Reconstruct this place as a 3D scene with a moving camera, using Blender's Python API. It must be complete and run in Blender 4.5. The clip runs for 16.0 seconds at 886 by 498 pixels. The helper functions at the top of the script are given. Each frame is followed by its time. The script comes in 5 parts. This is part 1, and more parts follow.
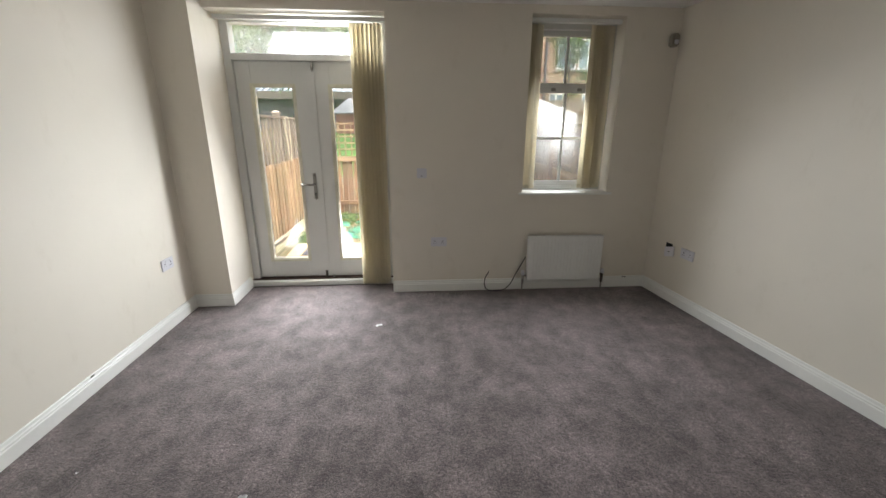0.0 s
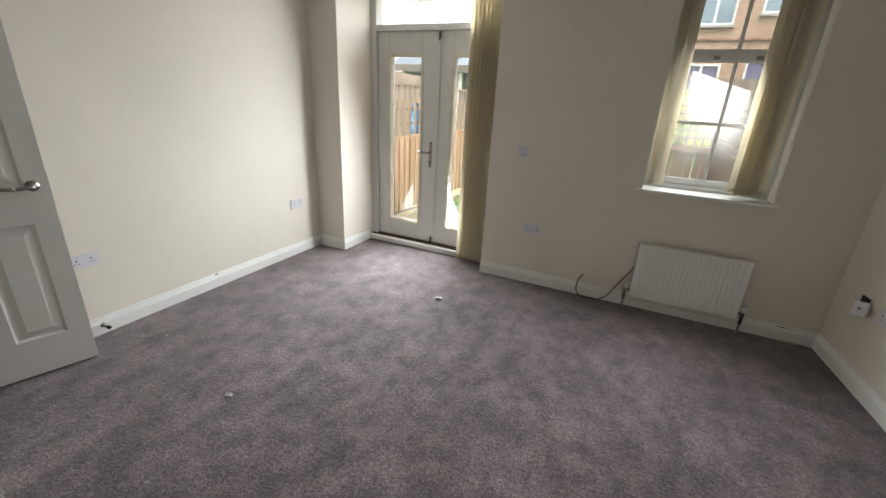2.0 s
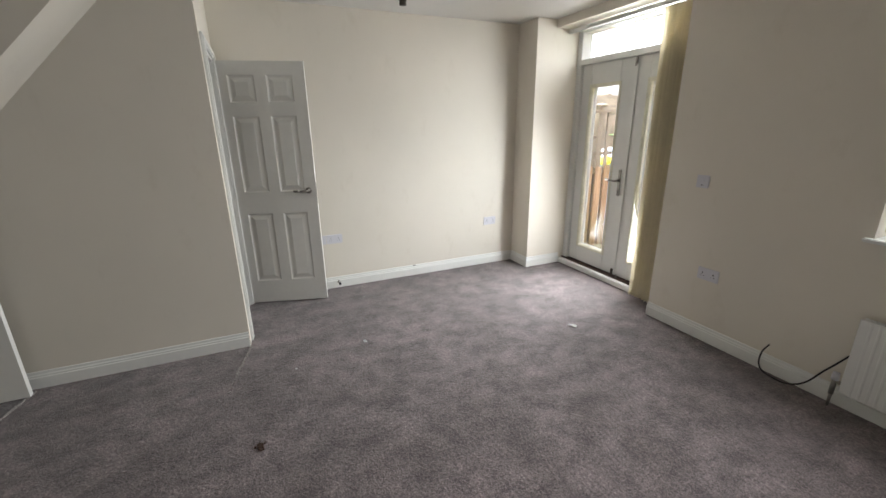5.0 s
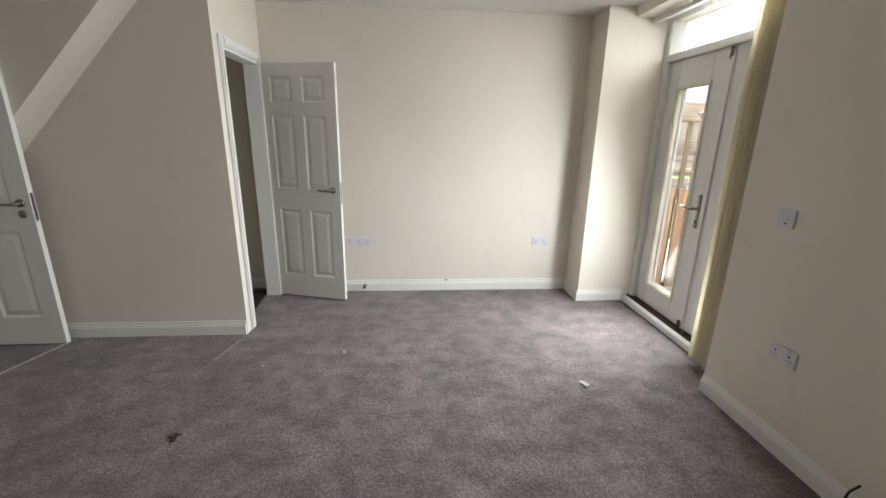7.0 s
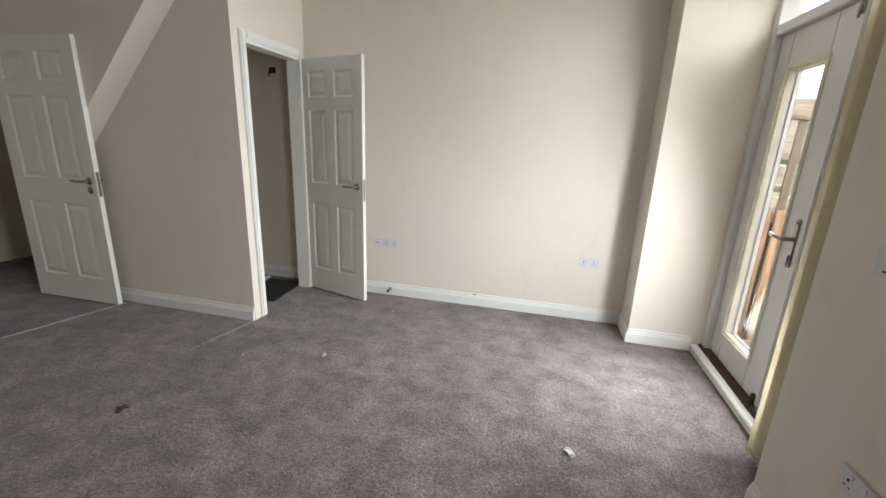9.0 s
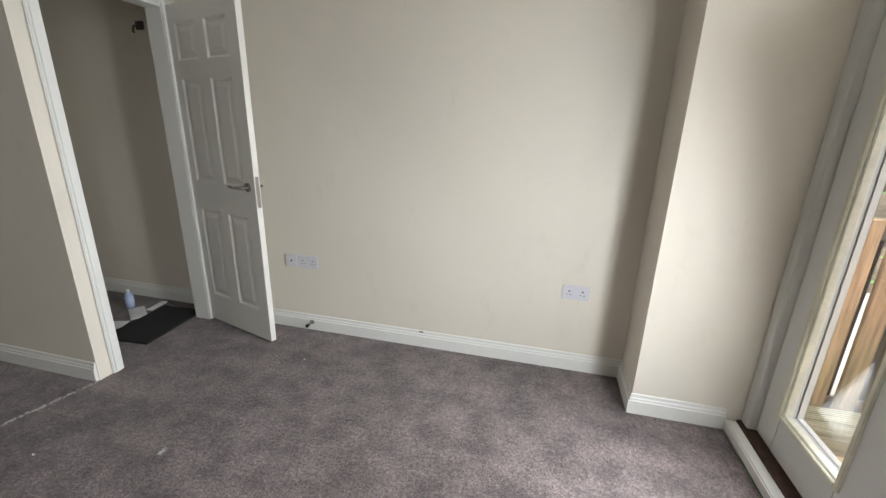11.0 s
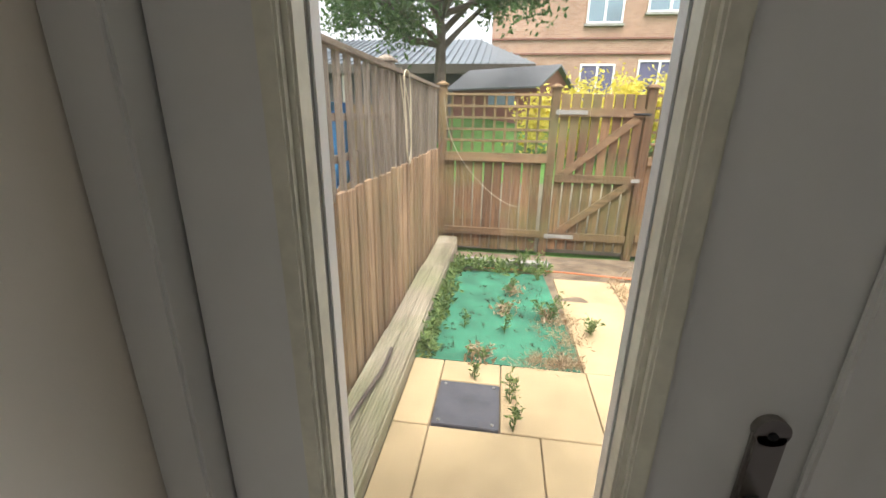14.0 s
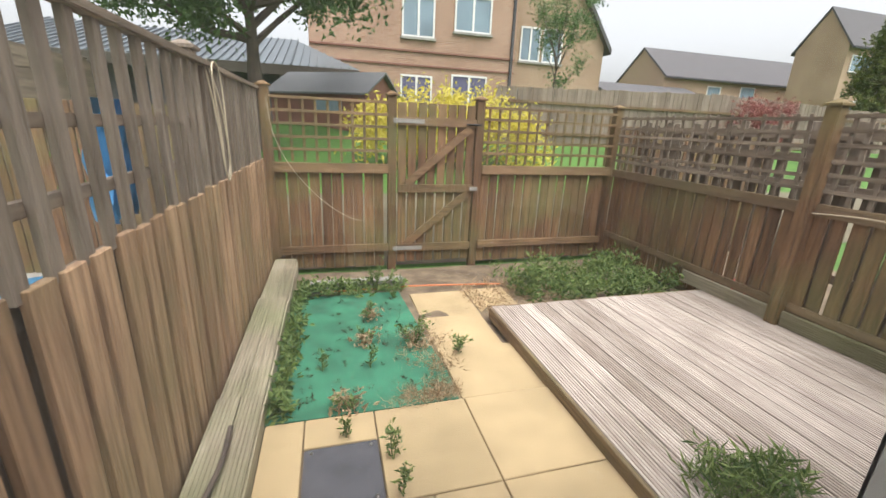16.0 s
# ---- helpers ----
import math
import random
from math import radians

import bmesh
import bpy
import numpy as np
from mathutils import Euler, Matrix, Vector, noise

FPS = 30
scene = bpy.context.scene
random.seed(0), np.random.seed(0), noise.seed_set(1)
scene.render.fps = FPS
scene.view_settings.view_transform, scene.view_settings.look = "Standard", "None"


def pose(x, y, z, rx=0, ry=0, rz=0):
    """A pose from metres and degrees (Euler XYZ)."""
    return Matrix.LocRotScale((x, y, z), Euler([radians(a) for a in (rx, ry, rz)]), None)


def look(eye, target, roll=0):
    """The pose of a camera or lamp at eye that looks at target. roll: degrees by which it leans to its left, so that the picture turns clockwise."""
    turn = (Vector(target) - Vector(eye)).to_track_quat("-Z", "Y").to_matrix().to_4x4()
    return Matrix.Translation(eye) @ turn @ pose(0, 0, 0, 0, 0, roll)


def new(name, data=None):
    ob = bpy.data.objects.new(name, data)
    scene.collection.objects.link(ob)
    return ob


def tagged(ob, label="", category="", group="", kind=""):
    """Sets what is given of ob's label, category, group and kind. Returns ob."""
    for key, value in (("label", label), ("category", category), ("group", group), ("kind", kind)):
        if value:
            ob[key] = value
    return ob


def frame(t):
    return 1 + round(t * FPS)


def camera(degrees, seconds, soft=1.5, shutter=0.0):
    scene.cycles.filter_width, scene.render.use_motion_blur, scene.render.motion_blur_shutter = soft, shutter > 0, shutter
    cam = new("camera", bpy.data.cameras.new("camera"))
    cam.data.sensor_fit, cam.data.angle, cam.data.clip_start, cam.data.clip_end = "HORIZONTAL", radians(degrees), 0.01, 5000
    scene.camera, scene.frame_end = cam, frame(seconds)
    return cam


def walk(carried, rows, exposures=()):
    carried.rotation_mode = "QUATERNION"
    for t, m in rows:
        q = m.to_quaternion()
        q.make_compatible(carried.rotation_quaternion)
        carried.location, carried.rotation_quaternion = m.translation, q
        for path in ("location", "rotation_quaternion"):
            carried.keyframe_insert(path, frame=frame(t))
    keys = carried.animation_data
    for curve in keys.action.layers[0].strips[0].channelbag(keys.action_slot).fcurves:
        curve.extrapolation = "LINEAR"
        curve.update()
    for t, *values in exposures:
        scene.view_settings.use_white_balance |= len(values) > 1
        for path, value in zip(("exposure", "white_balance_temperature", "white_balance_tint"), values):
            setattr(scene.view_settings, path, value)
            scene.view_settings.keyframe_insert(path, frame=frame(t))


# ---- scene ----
cam = camera(95.3, 16.0)
PATH = [
    (0, (-0.019, 0.059, 1.499), (0.121, 1.969, 0.924), 0.2),
    (0.5, (0.19, 0.212, 1.531), (0.113, 2.103, 0.885), 0.7),
    (1, (0.45, 0.344, 1.514), (0.177, 2.224, 0.886), 2.9),
    (1.5, (0.713, 0.454, 1.526), (0.241, 2.287, 0.882), 2.5),
    (2, (0.896, 0.371, 1.48), (0.113, 2.075, 0.785), 3.0),
    (2.5, (1.113, 0.383, 1.498), (0.104, 1.979, 0.838), 2.2),
    (3, (1.382, 0.423, 1.494), (0.185, 1.912, 0.902), 0.4),
    (3.5, (1.538, 0.335, 1.519), (0.184, 1.7, 0.969), -0.4),
    (4, (1.667, 0.408, 1.542), (0.141, 1.576, 0.988), -1.0),
    (4.5, (1.793, 0.637, 1.521), (0.15, 1.611, 0.926), -0.5),
    (4.7, (1.871, 0.749, 1.517), (0.179, 1.634, 0.921), -0.6),
    (6.8, (1.816, 1.823, 1.405), (-0.096, 2.065, 0.871), 0.7),
    (7, (1.781, 1.899, 1.46), (-0.137, 2.058, 0.918), 1.1),
    (7.5, (1.753, 2.134, 1.451), (-0.174, 2.062, 0.917), 2.5),
    (8, (1.671, 2.358, 1.455), (-0.242, 2.116, 0.926), 2.5),
    (8.5, (1.515, 2.571, 1.415), (-0.385, 2.24, 0.888), 2.8),
    (8.7, (1.468, 2.63, 1.405), (-0.424, 2.216, 0.905), 2.7),
    (11, (0.309, 2.908, 1.371), (-1.549, 2.454, 0.785), 1.6),
    (11.5, (0.034, 2.935, 1.336), (-1.881, 2.814, 0.771), 2.1),
    (12, (-0.265, 3.034, 1.387), (-2.131, 3.414, 0.776), -0.1),
    (12.5, (-0.557, 3.18, 1.395), (-2.178, 4.144, 0.728), -2.3),
    (13, (-0.847, 3.303, 1.386), (-2.12, 4.71, 0.753), -0.6),
    (13.5, (-1.08, 3.476, 1.34), (-1.873, 5.211, 0.738), 0.2),
    (14, (-1.218, 3.601, 1.36), (-1.482, 5.479, 0.727), 0.9),
    (14.5, (-1.296, 3.791, 1.359), (-1.185, 5.686, 0.73), -0.1),
    (15, (-1.314, 3.882, 1.365), (-1.003, 5.766, 0.77), 0.7),
    (15.5, (-1.324, 3.919, 1.363), (-0.893, 5.79, 0.802), 1.5),
    (16, (-1.325, 3.942, 1.365), (-0.802, 5.783, 0.782), 2.4),
]
walk(cam, [(t, look(eye, target, roll)) for t, eye, target, roll in PATH], [(0, 2.35), (8.7, 2.45), (11, 2.1), (12, 1.7), (13, 1.55), (13.7, 1.45), (14.5, 1.15), (15.2, 0.85), (16, 0.8)])

# ---- world and light ----
SUN_EL, SUN_ROT = 70, 168
world = bpy.data.worlds.new("overcast_sky")
scene.world = world
world.use_nodes = True
wn = world.node_tree
sky = wn.nodes.new("ShaderNodeTexSky")
sky.sky_type = "NISHITA"
sky.sun_disc = False
sky.sun_elevation = radians(SUN_EL)
sky.sun_rotation = radians(SUN_ROT)
sky.air_density, sky.dust_density, sky.ozone_density = 1.0, 6.0, 0.6
haze = wn.nodes.new("ShaderNodeHueSaturation")
haze.inputs["Saturation"].default_value = 0.2
haze.inputs["Value"].default_value = 1.5
wn.links.new(sky.outputs[0], haze.inputs["Color"])
wn.links.new(haze.outputs[0], wn.nodes["Background"].inputs[0])
wn.nodes["Background"].inputs[1].default_value = 0.15
sun_data = bpy.data.lights.new("sun", "SUN")
sun_data.energy, sun_data.angle, sun_data.color = 0.7, radians(35), (1.0, 0.99, 0.97)
sun = new("sun", sun_data)
az = radians(SUN_ROT)
sun.matrix_world = look((0, 0, 0), (-math.sin(az) * math.cos(radians(SUN_EL)), -math.cos(az) * math.cos(radians(SUN_EL)), -math.sin(radians(SUN_EL))))



def opening_lamp(name, x, y, z, w, h, tilt, watts, spread, turn=0):
    """Sky light entering through an opening; tilt: degrees below level, into the room."""
    d = bpy.data.lights.new(name, "AREA")
    d.shape, d.size, d.size_y, d.energy, d.spread, d.color = "RECTANGLE", w, h, watts, radians(spread), (0.93, 0.97, 1.0)
    new(name, d).matrix_world = pose(x, y, z, -90 + tilt, 0, turn)


opening_lamp("toplight_skylight", -0.80, 4.045, 2.217, 0.8, 0.22, 24, 1.8, 160)
opening_lamp("window_skylight", 1.30, 3.825, 1.75, 0.36, 0.9, 28, 3.8, 110, -10)
opening_lamp("pane_skylight", -1.243, 3.87, 0.95, 0.3, 1.2, 14, 4.6, 116, 30)
opening_lamp("pane_skylight", -0.68, 3.885, 0.95, 0.22, 1.4, 14, 4.2, 126, -26)


# ---- materials ----
def nodes_of(name):
    m = bpy.data.materials.new(name)
    m.use_nodes = True
    nt = m.node_tree
    return m, nt, nt.nodes["Principled BSDF"]


def ramp(nt, src, stops):
    r = nt.nodes.new("ShaderNodeValToRGB")
    e = r.color_ramp.elements
    e[0].position, e[0].color = stops[0][0], (*stops[0][1], 1)
    e[1].position, e[1].color = stops[-1][0], (*stops[-1][1], 1)
    for p, c in stops[1:-1]:
        q = e.new(p)
        q.color = (*c, 1)
    nt.links.new(src, r.inputs[0])
    return r.outputs[0]


def coords(nt, scale=(1, 1, 1), world_space=True):
    mp = nt.nodes.new("ShaderNodeMapping")
    mp.inputs["Scale"].default_value = scale
    if world_space:
        g = nt.nodes.new("ShaderNodeNewGeometry")
        nt.links.new(g.outputs["Position"], mp.inputs[0])
    else:
        g = nt.nodes.new("ShaderNodeTexCoord")
        nt.links.new(g.outputs["Object"], mp.inputs[0])
    return mp.outputs[0]


def noise_tex(nt, vec, scale, detail=4.0, rough=0.55):
    n = nt.nodes.new("ShaderNodeTexNoise")
    n.inputs["Scale"].default_value, n.inputs["Detail"].default_value, n.inputs["Roughness"].default_value = scale, detail, rough
    nt.links.new(vec, n.inputs["Vector"])
    return n.outputs["Fac"]


def mixc(nt, a, b, fac, mode="MIX"):
    m = nt.nodes.new("ShaderNodeMix")
    m.data_type, m.blend_type = "RGBA", mode
    for s, v in ((m.inputs[0], fac), (m.inputs[6], a), (m.inputs[7], b)):
        if isinstance(v, (int, float)):
            s.default_value = v
        elif isinstance(v, tuple):
            s.default_value = (*v, 1)
        else:
            nt.links.new(v, s)
    return m.outputs[2]


def bump(nt, bsdf, height, strength, dist):
    b = nt.nodes.new("ShaderNodeBump")
    b.inputs["Strength"].default_value, b.inputs["Distance"].default_value = strength, dist
    nt.links.new(height, b.inputs["Height"])
    nt.links.new(b.outputs[0], bsdf.inputs["Normal"])


def dim(c, k):
    return tuple(min(1.0, v * k) for v in c)


def plain(name, color, rough=0.5, metal=0.0, var=0.12, scale=3.0, fine=60.0, relief=0.0, random_var=0.0, grit=0.6):
    """Colour with broad stains, fine grain and slight relief."""
    m, nt, p = nodes_of(name)
    v = coords(nt)
    broad = ramp(nt, noise_tex(nt, v, scale), [(0.3, dim(color, 1 - var)), (0.7, dim(color, 1 + var * 0.6))])
    grain = noise_tex(nt, v, fine, 3)
    col = mixc(nt, broad, ramp(nt, grain, [(0.3, (0.82,) * 3), (0.7, (1.0,) * 3)]), grit, "MULTIPLY")
    if random_var:
        oi = nt.nodes.new("ShaderNodeObjectInfo")
        col = mixc(nt, col, ramp(nt, oi.outputs["Random"], [(0, (1 - random_var,) * 3), (1, (1.0,) * 3)]), 1.0, "MULTIPLY")
    nt.links.new(col, p.inputs["Base Color"])
    p.inputs["Roughness"].default_value, p.inputs["Metallic"].default_value = rough, metal
    if relief:
        bump(nt, p, grain, 0.5, relief)
    return m


def timber(name, light, dark, axis="z", rough=0.8, green=0.0):
    """Weathered sawn wood, grain along one axis."""
    m, nt, p = nodes_of(name)
    sc = {"x": (1.5, 30, 30), "y": (30, 1.5, 30), "z": (30, 30, 1.5)}[axis]
    oi = nt.nodes.new("ShaderNodeObjectInfo")
    gm = nt.nodes.new("ShaderNodeNewGeometry")
    mp = nt.nodes.new("ShaderNodeVectorMath")
    mp.operation = "ADD"
    nt.links.new(coords(nt, sc), mp.inputs[0])
    nt.links.new(oi.outputs["Random"], mp.inputs[1])
    grain = noise_tex(nt, mp.outputs[0], 1.6, 5, 0.6)
    col = ramp(nt, grain, [(0.3, dark), (0.62, light), (0.85, dim(light, 1.15))])
    stain = noise_tex(nt, coords(nt), 2.2, 5)
    col = mixc(nt, col, ramp(nt, stain, [(0.35, (0.72, 0.7, 0.68)), (0.65, (1, 1, 1))]), 0.8, "MULTIPLY")
    col = mixc(nt, col, ramp(nt, oi.outputs["Random"], [(0, (0.62, 0.59, 0.56)), (1, (1.0, 1.0, 1.0))]), 1.0, "MULTIPLY")
    col = mixc(nt, col, ramp(nt, gm.outputs["Random Per Island"], [(0, (0.8, 0.79, 0.77)), (1, (1.0, 1.0, 1.0))]), 1.0, "MULTIPLY")
    if green:
        alg = ramp(nt, noise_tex(nt, coords(nt), 1.3, 4), [(0.42, (0, 0, 0)), (0.62, (green,) * 3)])
        col = mixc(nt, col, (0.17, 0.2, 0.07), alg)
    nt.links.new(col, p.inputs["Base Color"])
    p.inputs["Roughness"].default_value = rough
    bump(nt, p, grain, 0.5, 0.003)
    return m


def carpet_mat(name, lo, hi):
    m, nt, p = nodes_of(name)
    v = coords(nt)
    fibre = noise_tex(nt, v, 130, 3, 0.75)
    tuft = noise_tex(nt, v, 55, 3, 0.6)
    pile = noise_tex(nt, coords(nt, (1.0, 0.75, 1.0)), 8.0, 7, 0.68)
    wide = noise_tex(nt, v, 2.0, 5)
    c = ramp(nt, tuft, [(0.3, lo), (0.7, hi)])
    c = mixc(nt, c, ramp(nt, fibre, [(0.33, (0.2,) * 3), (0.67, (1.65,) * 3)]), 0.95, "MULTIPLY")
    c = mixc(nt, c, ramp(nt, pile, [(0.38, (0.58, 0.555, 0.555)), (0.60, (1.16, 1.14, 1.14))]), 1.0, "MULTIPLY")
    c = mixc(nt, c, ramp(nt, wide, [(0.38, (0.76, 0.75, 0.74)), (0.62, (1.12, 1.12, 1.12))]), 1.0, "MULTIPLY")
    nt.links.new(c, p.inputs["Base Color"])
    p.inputs["Roughness"].default_value = 0.95
    p.inputs["Sheen Weight"].default_value = 0.25
    p.inputs["Sheen Roughness"].default_value = 0.5
    h = mixc(nt, fibre, tuft, 0.55)
    bump(nt, p, h, 0.9, 0.012)
    return m


def paint_wall(name, color):
    m, nt, p = nodes_of(name)
    v = coords(nt)
    broad = ramp(nt, noise_tex(nt, v, 1.1, 4), [(0.3, dim(color, 0.95)), (0.7, dim(color, 1.02))])
    scuff = ramp(nt, noise_tex(nt, coords(nt, (1, 1, 0.5)), 7, 6, 0.7), [(0.30, (0.93, 0.92, 0.9)), (0.42, (1, 1, 1))])
    nt.links.new(mixc(nt, broad, scuff, 0.6, "MULTIPLY"), p.inputs["Base Color"])
    p.inputs["Roughness"].default_value = 0.55
    p.inputs["Specular IOR Level"].default_value = 0.3
    bump(nt, p, noise_tex(nt, v, 160, 2), 0.12, 0.002)
    return m


def glass_mat(name, film=0.03, clear=0.96):
    """Clear pane with a faint, patchy dusty film and painted-in haze."""
    m, nt, p = nodes_of(name)
    out = nt.nodes["Material Output"]
    nt.nodes.remove(p)
    tr = nt.nodes.new("ShaderNodeBsdfTransparent")
    tr.inputs[0].default_value = (clear, clear, clear, 1)
    gl = nt.nodes.new("ShaderNodeBsdfGlossy")
    gl.inputs["Roughness"].default_value = 0.02
    mx = nt.nodes.new("ShaderNodeMixShader")
    mx.inputs[0].default_value = 0.025
    nt.links.new(tr.outputs[0], mx.inputs[1])
    nt.links.new(gl.outputs[0], mx.inputs[2])
    veil = nt.nodes.new("ShaderNodeBsdfTranslucent")
    veil.inputs[0].default_value = (0.9, 0.9, 0.88, 1)
    patchy = ramp(nt, noise_tex(nt, coords(nt, (1, 1, 0.4)), 5, 5), [(0.3, (film * 0.5,) * 3), (0.7, (film * 1.5,) * 3)])
    fx = nt.nodes.new("ShaderNodeMixShader")
    nt.links.new(patchy, fx.inputs[0])
    nt.links.new(mx.outputs[0], fx.inputs[1])
    nt.links.new(veil.outputs[0], fx.inputs[2])
    nt.links.new(fx.outputs[0], out.inputs[0])
    return m


def fabric_mat(name, color):
    m, nt, p = nodes_of(name)
    out = nt.nodes["Material Output"]
    v = coords(nt)
    weave = noise_tex(nt, coords(nt, (1, 1, 0.3)), 220, 2)
    col = mixc(nt, ramp(nt, noise_tex(nt, coords(nt, (6, 6, 0.6)), 2.0, 3), [(0.3, dim(color, 0.86)), (0.7, color)]),
               ramp(nt, weave, [(0.3, (0.86,) * 3), (0.7, (1,) * 3)]), 0.7, "MULTIPLY")
    nt.links.new(col, p.inputs["Base Color"])
    p.inputs["Roughness"].default_value = 0.85
    tl = nt.nodes.new("ShaderNodeBsdfTranslucent")
    nt.links.new(col, tl.inputs[0])
    mx = nt.nodes.new("ShaderNodeMixShader")
    mx.inputs[0].default_value = 0.55
    nt.links.new(p.outputs[0], mx.inputs[1])
    nt.links.new(tl.outputs[0], mx.inputs[2])
    nt.links.new(mx.outputs[0], out.inputs[0])
    bump(nt, p, weave, 0.2, 0.001)
    return m


def leaf_mat(name, a, b):
    m, nt, p = nodes_of(name)
    out = nt.nodes["Material Output"]
    g = nt.nodes.new("ShaderNodeNewGeometry")
    col = ramp(nt, g.outputs["Random Per Island"], [(0.0, a), (1.0, b)])
    nt.links.new(col, p.inputs["Base Color"])
    p.inputs["Roughness"].default_value = 0.6
    tl = nt.nodes.new("ShaderNodeBsdfTranslucent")
    nt.links.new(col, tl.inputs[0])
    mx = nt.nodes.new("ShaderNodeMixShader")
    mx.inputs[0].default_value = 0.35
    nt.links.new(p.outputs[0], mx.inputs[1])
    nt.links.new(tl.outputs[0], mx.inputs[2])
    nt.links.new(mx.outputs[0], out.inputs[0])
    return m


def brick_mat(name, c1, c2, mortar, sc=1.0):
    m, nt, p = nodes_of(name)
    g = nt.nodes.new("ShaderNodeNewGeometry")
    sp = nt.nodes.new("ShaderNodeSeparateXYZ")
    nt.links.new(g.outputs["Position"], sp.inputs[0])
    ad = nt.nodes.new("ShaderNodeMath")
    nt.links.new(sp.outputs[0], ad.inputs[0])
    nt.links.new(sp.outputs[1], ad.inputs[1])
    cb = nt.nodes.new("ShaderNodeCombineXYZ")
    nt.links.new(ad.outputs[0], cb.inputs[0])
    nt.links.new(sp.outputs[2], cb.inputs[1])
    b = nt.nodes.new("ShaderNodeTexBrick")
    b.inputs["Color1"].default_value, b.inputs["Color2"].default_value, b.inputs["Mortar"].default_value = (*c1, 1), (*c2, 1), (*mortar, 1)
    b.inputs["Scale"].default_value = sc
    b.inputs["Brick Width"].default_value, b.inputs["Row Height"].default_value, b.inputs["Mortar Size"].default_value = 0.225, 0.075, 0.01
    nt.links.new(cb.outputs[0], b.inputs["Vector"])
    st = ramp(nt, noise_tex(nt, coords(nt), 0.6, 5), [(0.3, (0.74, 0.70, 0.68)), (0.7, (1.08, 1.08, 1.08))])
    nt.links.new(mixc(nt, b.outputs[0], st, 0.8, "MULTIPLY"), p.inputs["Base Color"])
    p.inputs["Roughness"].default_value = 0.9
    return m


def roof_mat(name, color, axis_scale=7.0):
    m, nt, p = nodes_of(name)
    g = nt.nodes.new("ShaderNodeNewGeometry")
    w = nt.nodes.new("ShaderNodeTexWave")
    w.bands_direction = "Z"
    w.inputs["Scale"].default_value, w.inputs["Distortion"].default_value = axis_scale, 0.6
    nt.links.new(g.outputs["Position"], w.inputs["Vector"])
    c = mixc(nt, ramp(nt, w.outputs["Fac"], [(0.1, dim(color, 0.6)), (0.5, color)]),
             ramp(nt, noise_tex(nt, coords(nt), 3, 4), [(0.3, (0.8,) * 3), (0.7, (1.1,) * 3)]), 0.8, "MULTIPLY")
    nt.links.new(c, p.inputs["Base Color"])
    p.inputs["Roughness"].default_value = 0.75
    return m


WALL = paint_wall("cream_emulsion", (0.76, 0.71, 0.625))
CEIL = paint_wall("white_emulsion", (0.78, 0.77, 0.745))
GLOSS = plain("white_gloss_paint", (0.80, 0.80, 0.77), 0.35, var=0.03, fine=40, grit=0.12)
UPVC = plain("white_upvc", (0.70, 0.70, 0.68), 0.3, var=0.025, fine=25, grit=0.08)
BEAD = plain("cream_glazing_bead", (0.74, 0.72, 0.60), 0.45, var=0.15, scale=9)
DOORP = plain("white_door_paint", (0.76, 0.75, 0.71), 0.42, var=0.03, fine=30, relief=0.0003, grit=0.15)
CARPET = carpet_mat("mauve_grey_carpet", (0.099, 0.078, 0.079), (0.245, 0.198, 0.195))
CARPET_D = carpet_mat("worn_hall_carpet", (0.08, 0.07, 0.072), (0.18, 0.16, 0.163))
CHROME = plain("brushed_steel", (0.34, 0.325, 0.30), 0.3, 1.0, var=0.1, grit=0.2)
DARKM = plain("tarnished_metal", (0.10, 0.085, 0.07), 0.5, 0.6)
PLASTIC = plain("white_plastic", (0.66, 0.65, 0.69), 0.35, var=0.03, grit=0.1)
RADI = plain("white_radiator_enamel", (0.80, 0.80, 0.78), 0.3, var=0.03, grit=0.1)
BLACK = plain("black_rubber", (0.015, 0.015, 0.017), 0.75, var=0.3)
BROWNM = plain("dirty_brown_seal", (0.07, 0.035, 0.022), 0.7, var=0.4, scale=20)
FABRIC = fabric_mat("cream_blind_fabric", (0.88, 0.83, 0.70))
GLASS = glass_mat("door_glass", 0.02)
# the 0.62 tint paints in a dimmer daylight view through the window
GLASS_D = glass_mat("dusty_dimmed_window_glass", 0.05, 0.62)
# heavy film paints in the pale blown-out sky behind the toplight
GLASS_T = glass_mat("glare_toplight_glass", 0.2)
PAPER = plain("paper_scrap", (0.8, 0.8, 0.8), 0.7, var=0.1, scale=40)
SLAB = plain("buff_paving", (0.48, 0.36, 0.20), 0.85, var=0.25, scale=2.5, fine=90, relief=0.002, random_var=0.1)
SOIL = plain("dry_soil", (0.19, 0.14, 0.09), 0.95, var=0.5, scale=6, fine=50, relief=0.02)
GREEN = plain("green_artificial_turf", (0.04, 0.19, 0.11), 0.95, var=0.4, scale=5, fine=220, relief=0.006)
LAWN = plain("lawn_grass", (0.07, 0.165, 0.025), 0.95, var=0.3, scale=2, fine=40, relief=0.03)
PATHM = plain("worn_footpath", (0.15, 0.13, 0.085), 0.9, var=0.3, scale=3, fine=60, relief=0.004)
MANH = plain("grey_steel_cover", (0.10, 0.10, 0.115), 0.6, 0.2, var=0.3, scale=8)
CONC = plain("weathered_concrete", (0.33, 0.32, 0.29), 0.9, var=0.3, scale=5, fine=80, relief=0.003)
WOOD_L = timber("tan_fence_timber", (0.70, 0.46, 0.28), (0.29, 0.175, 0.10), "z", green=0.3)
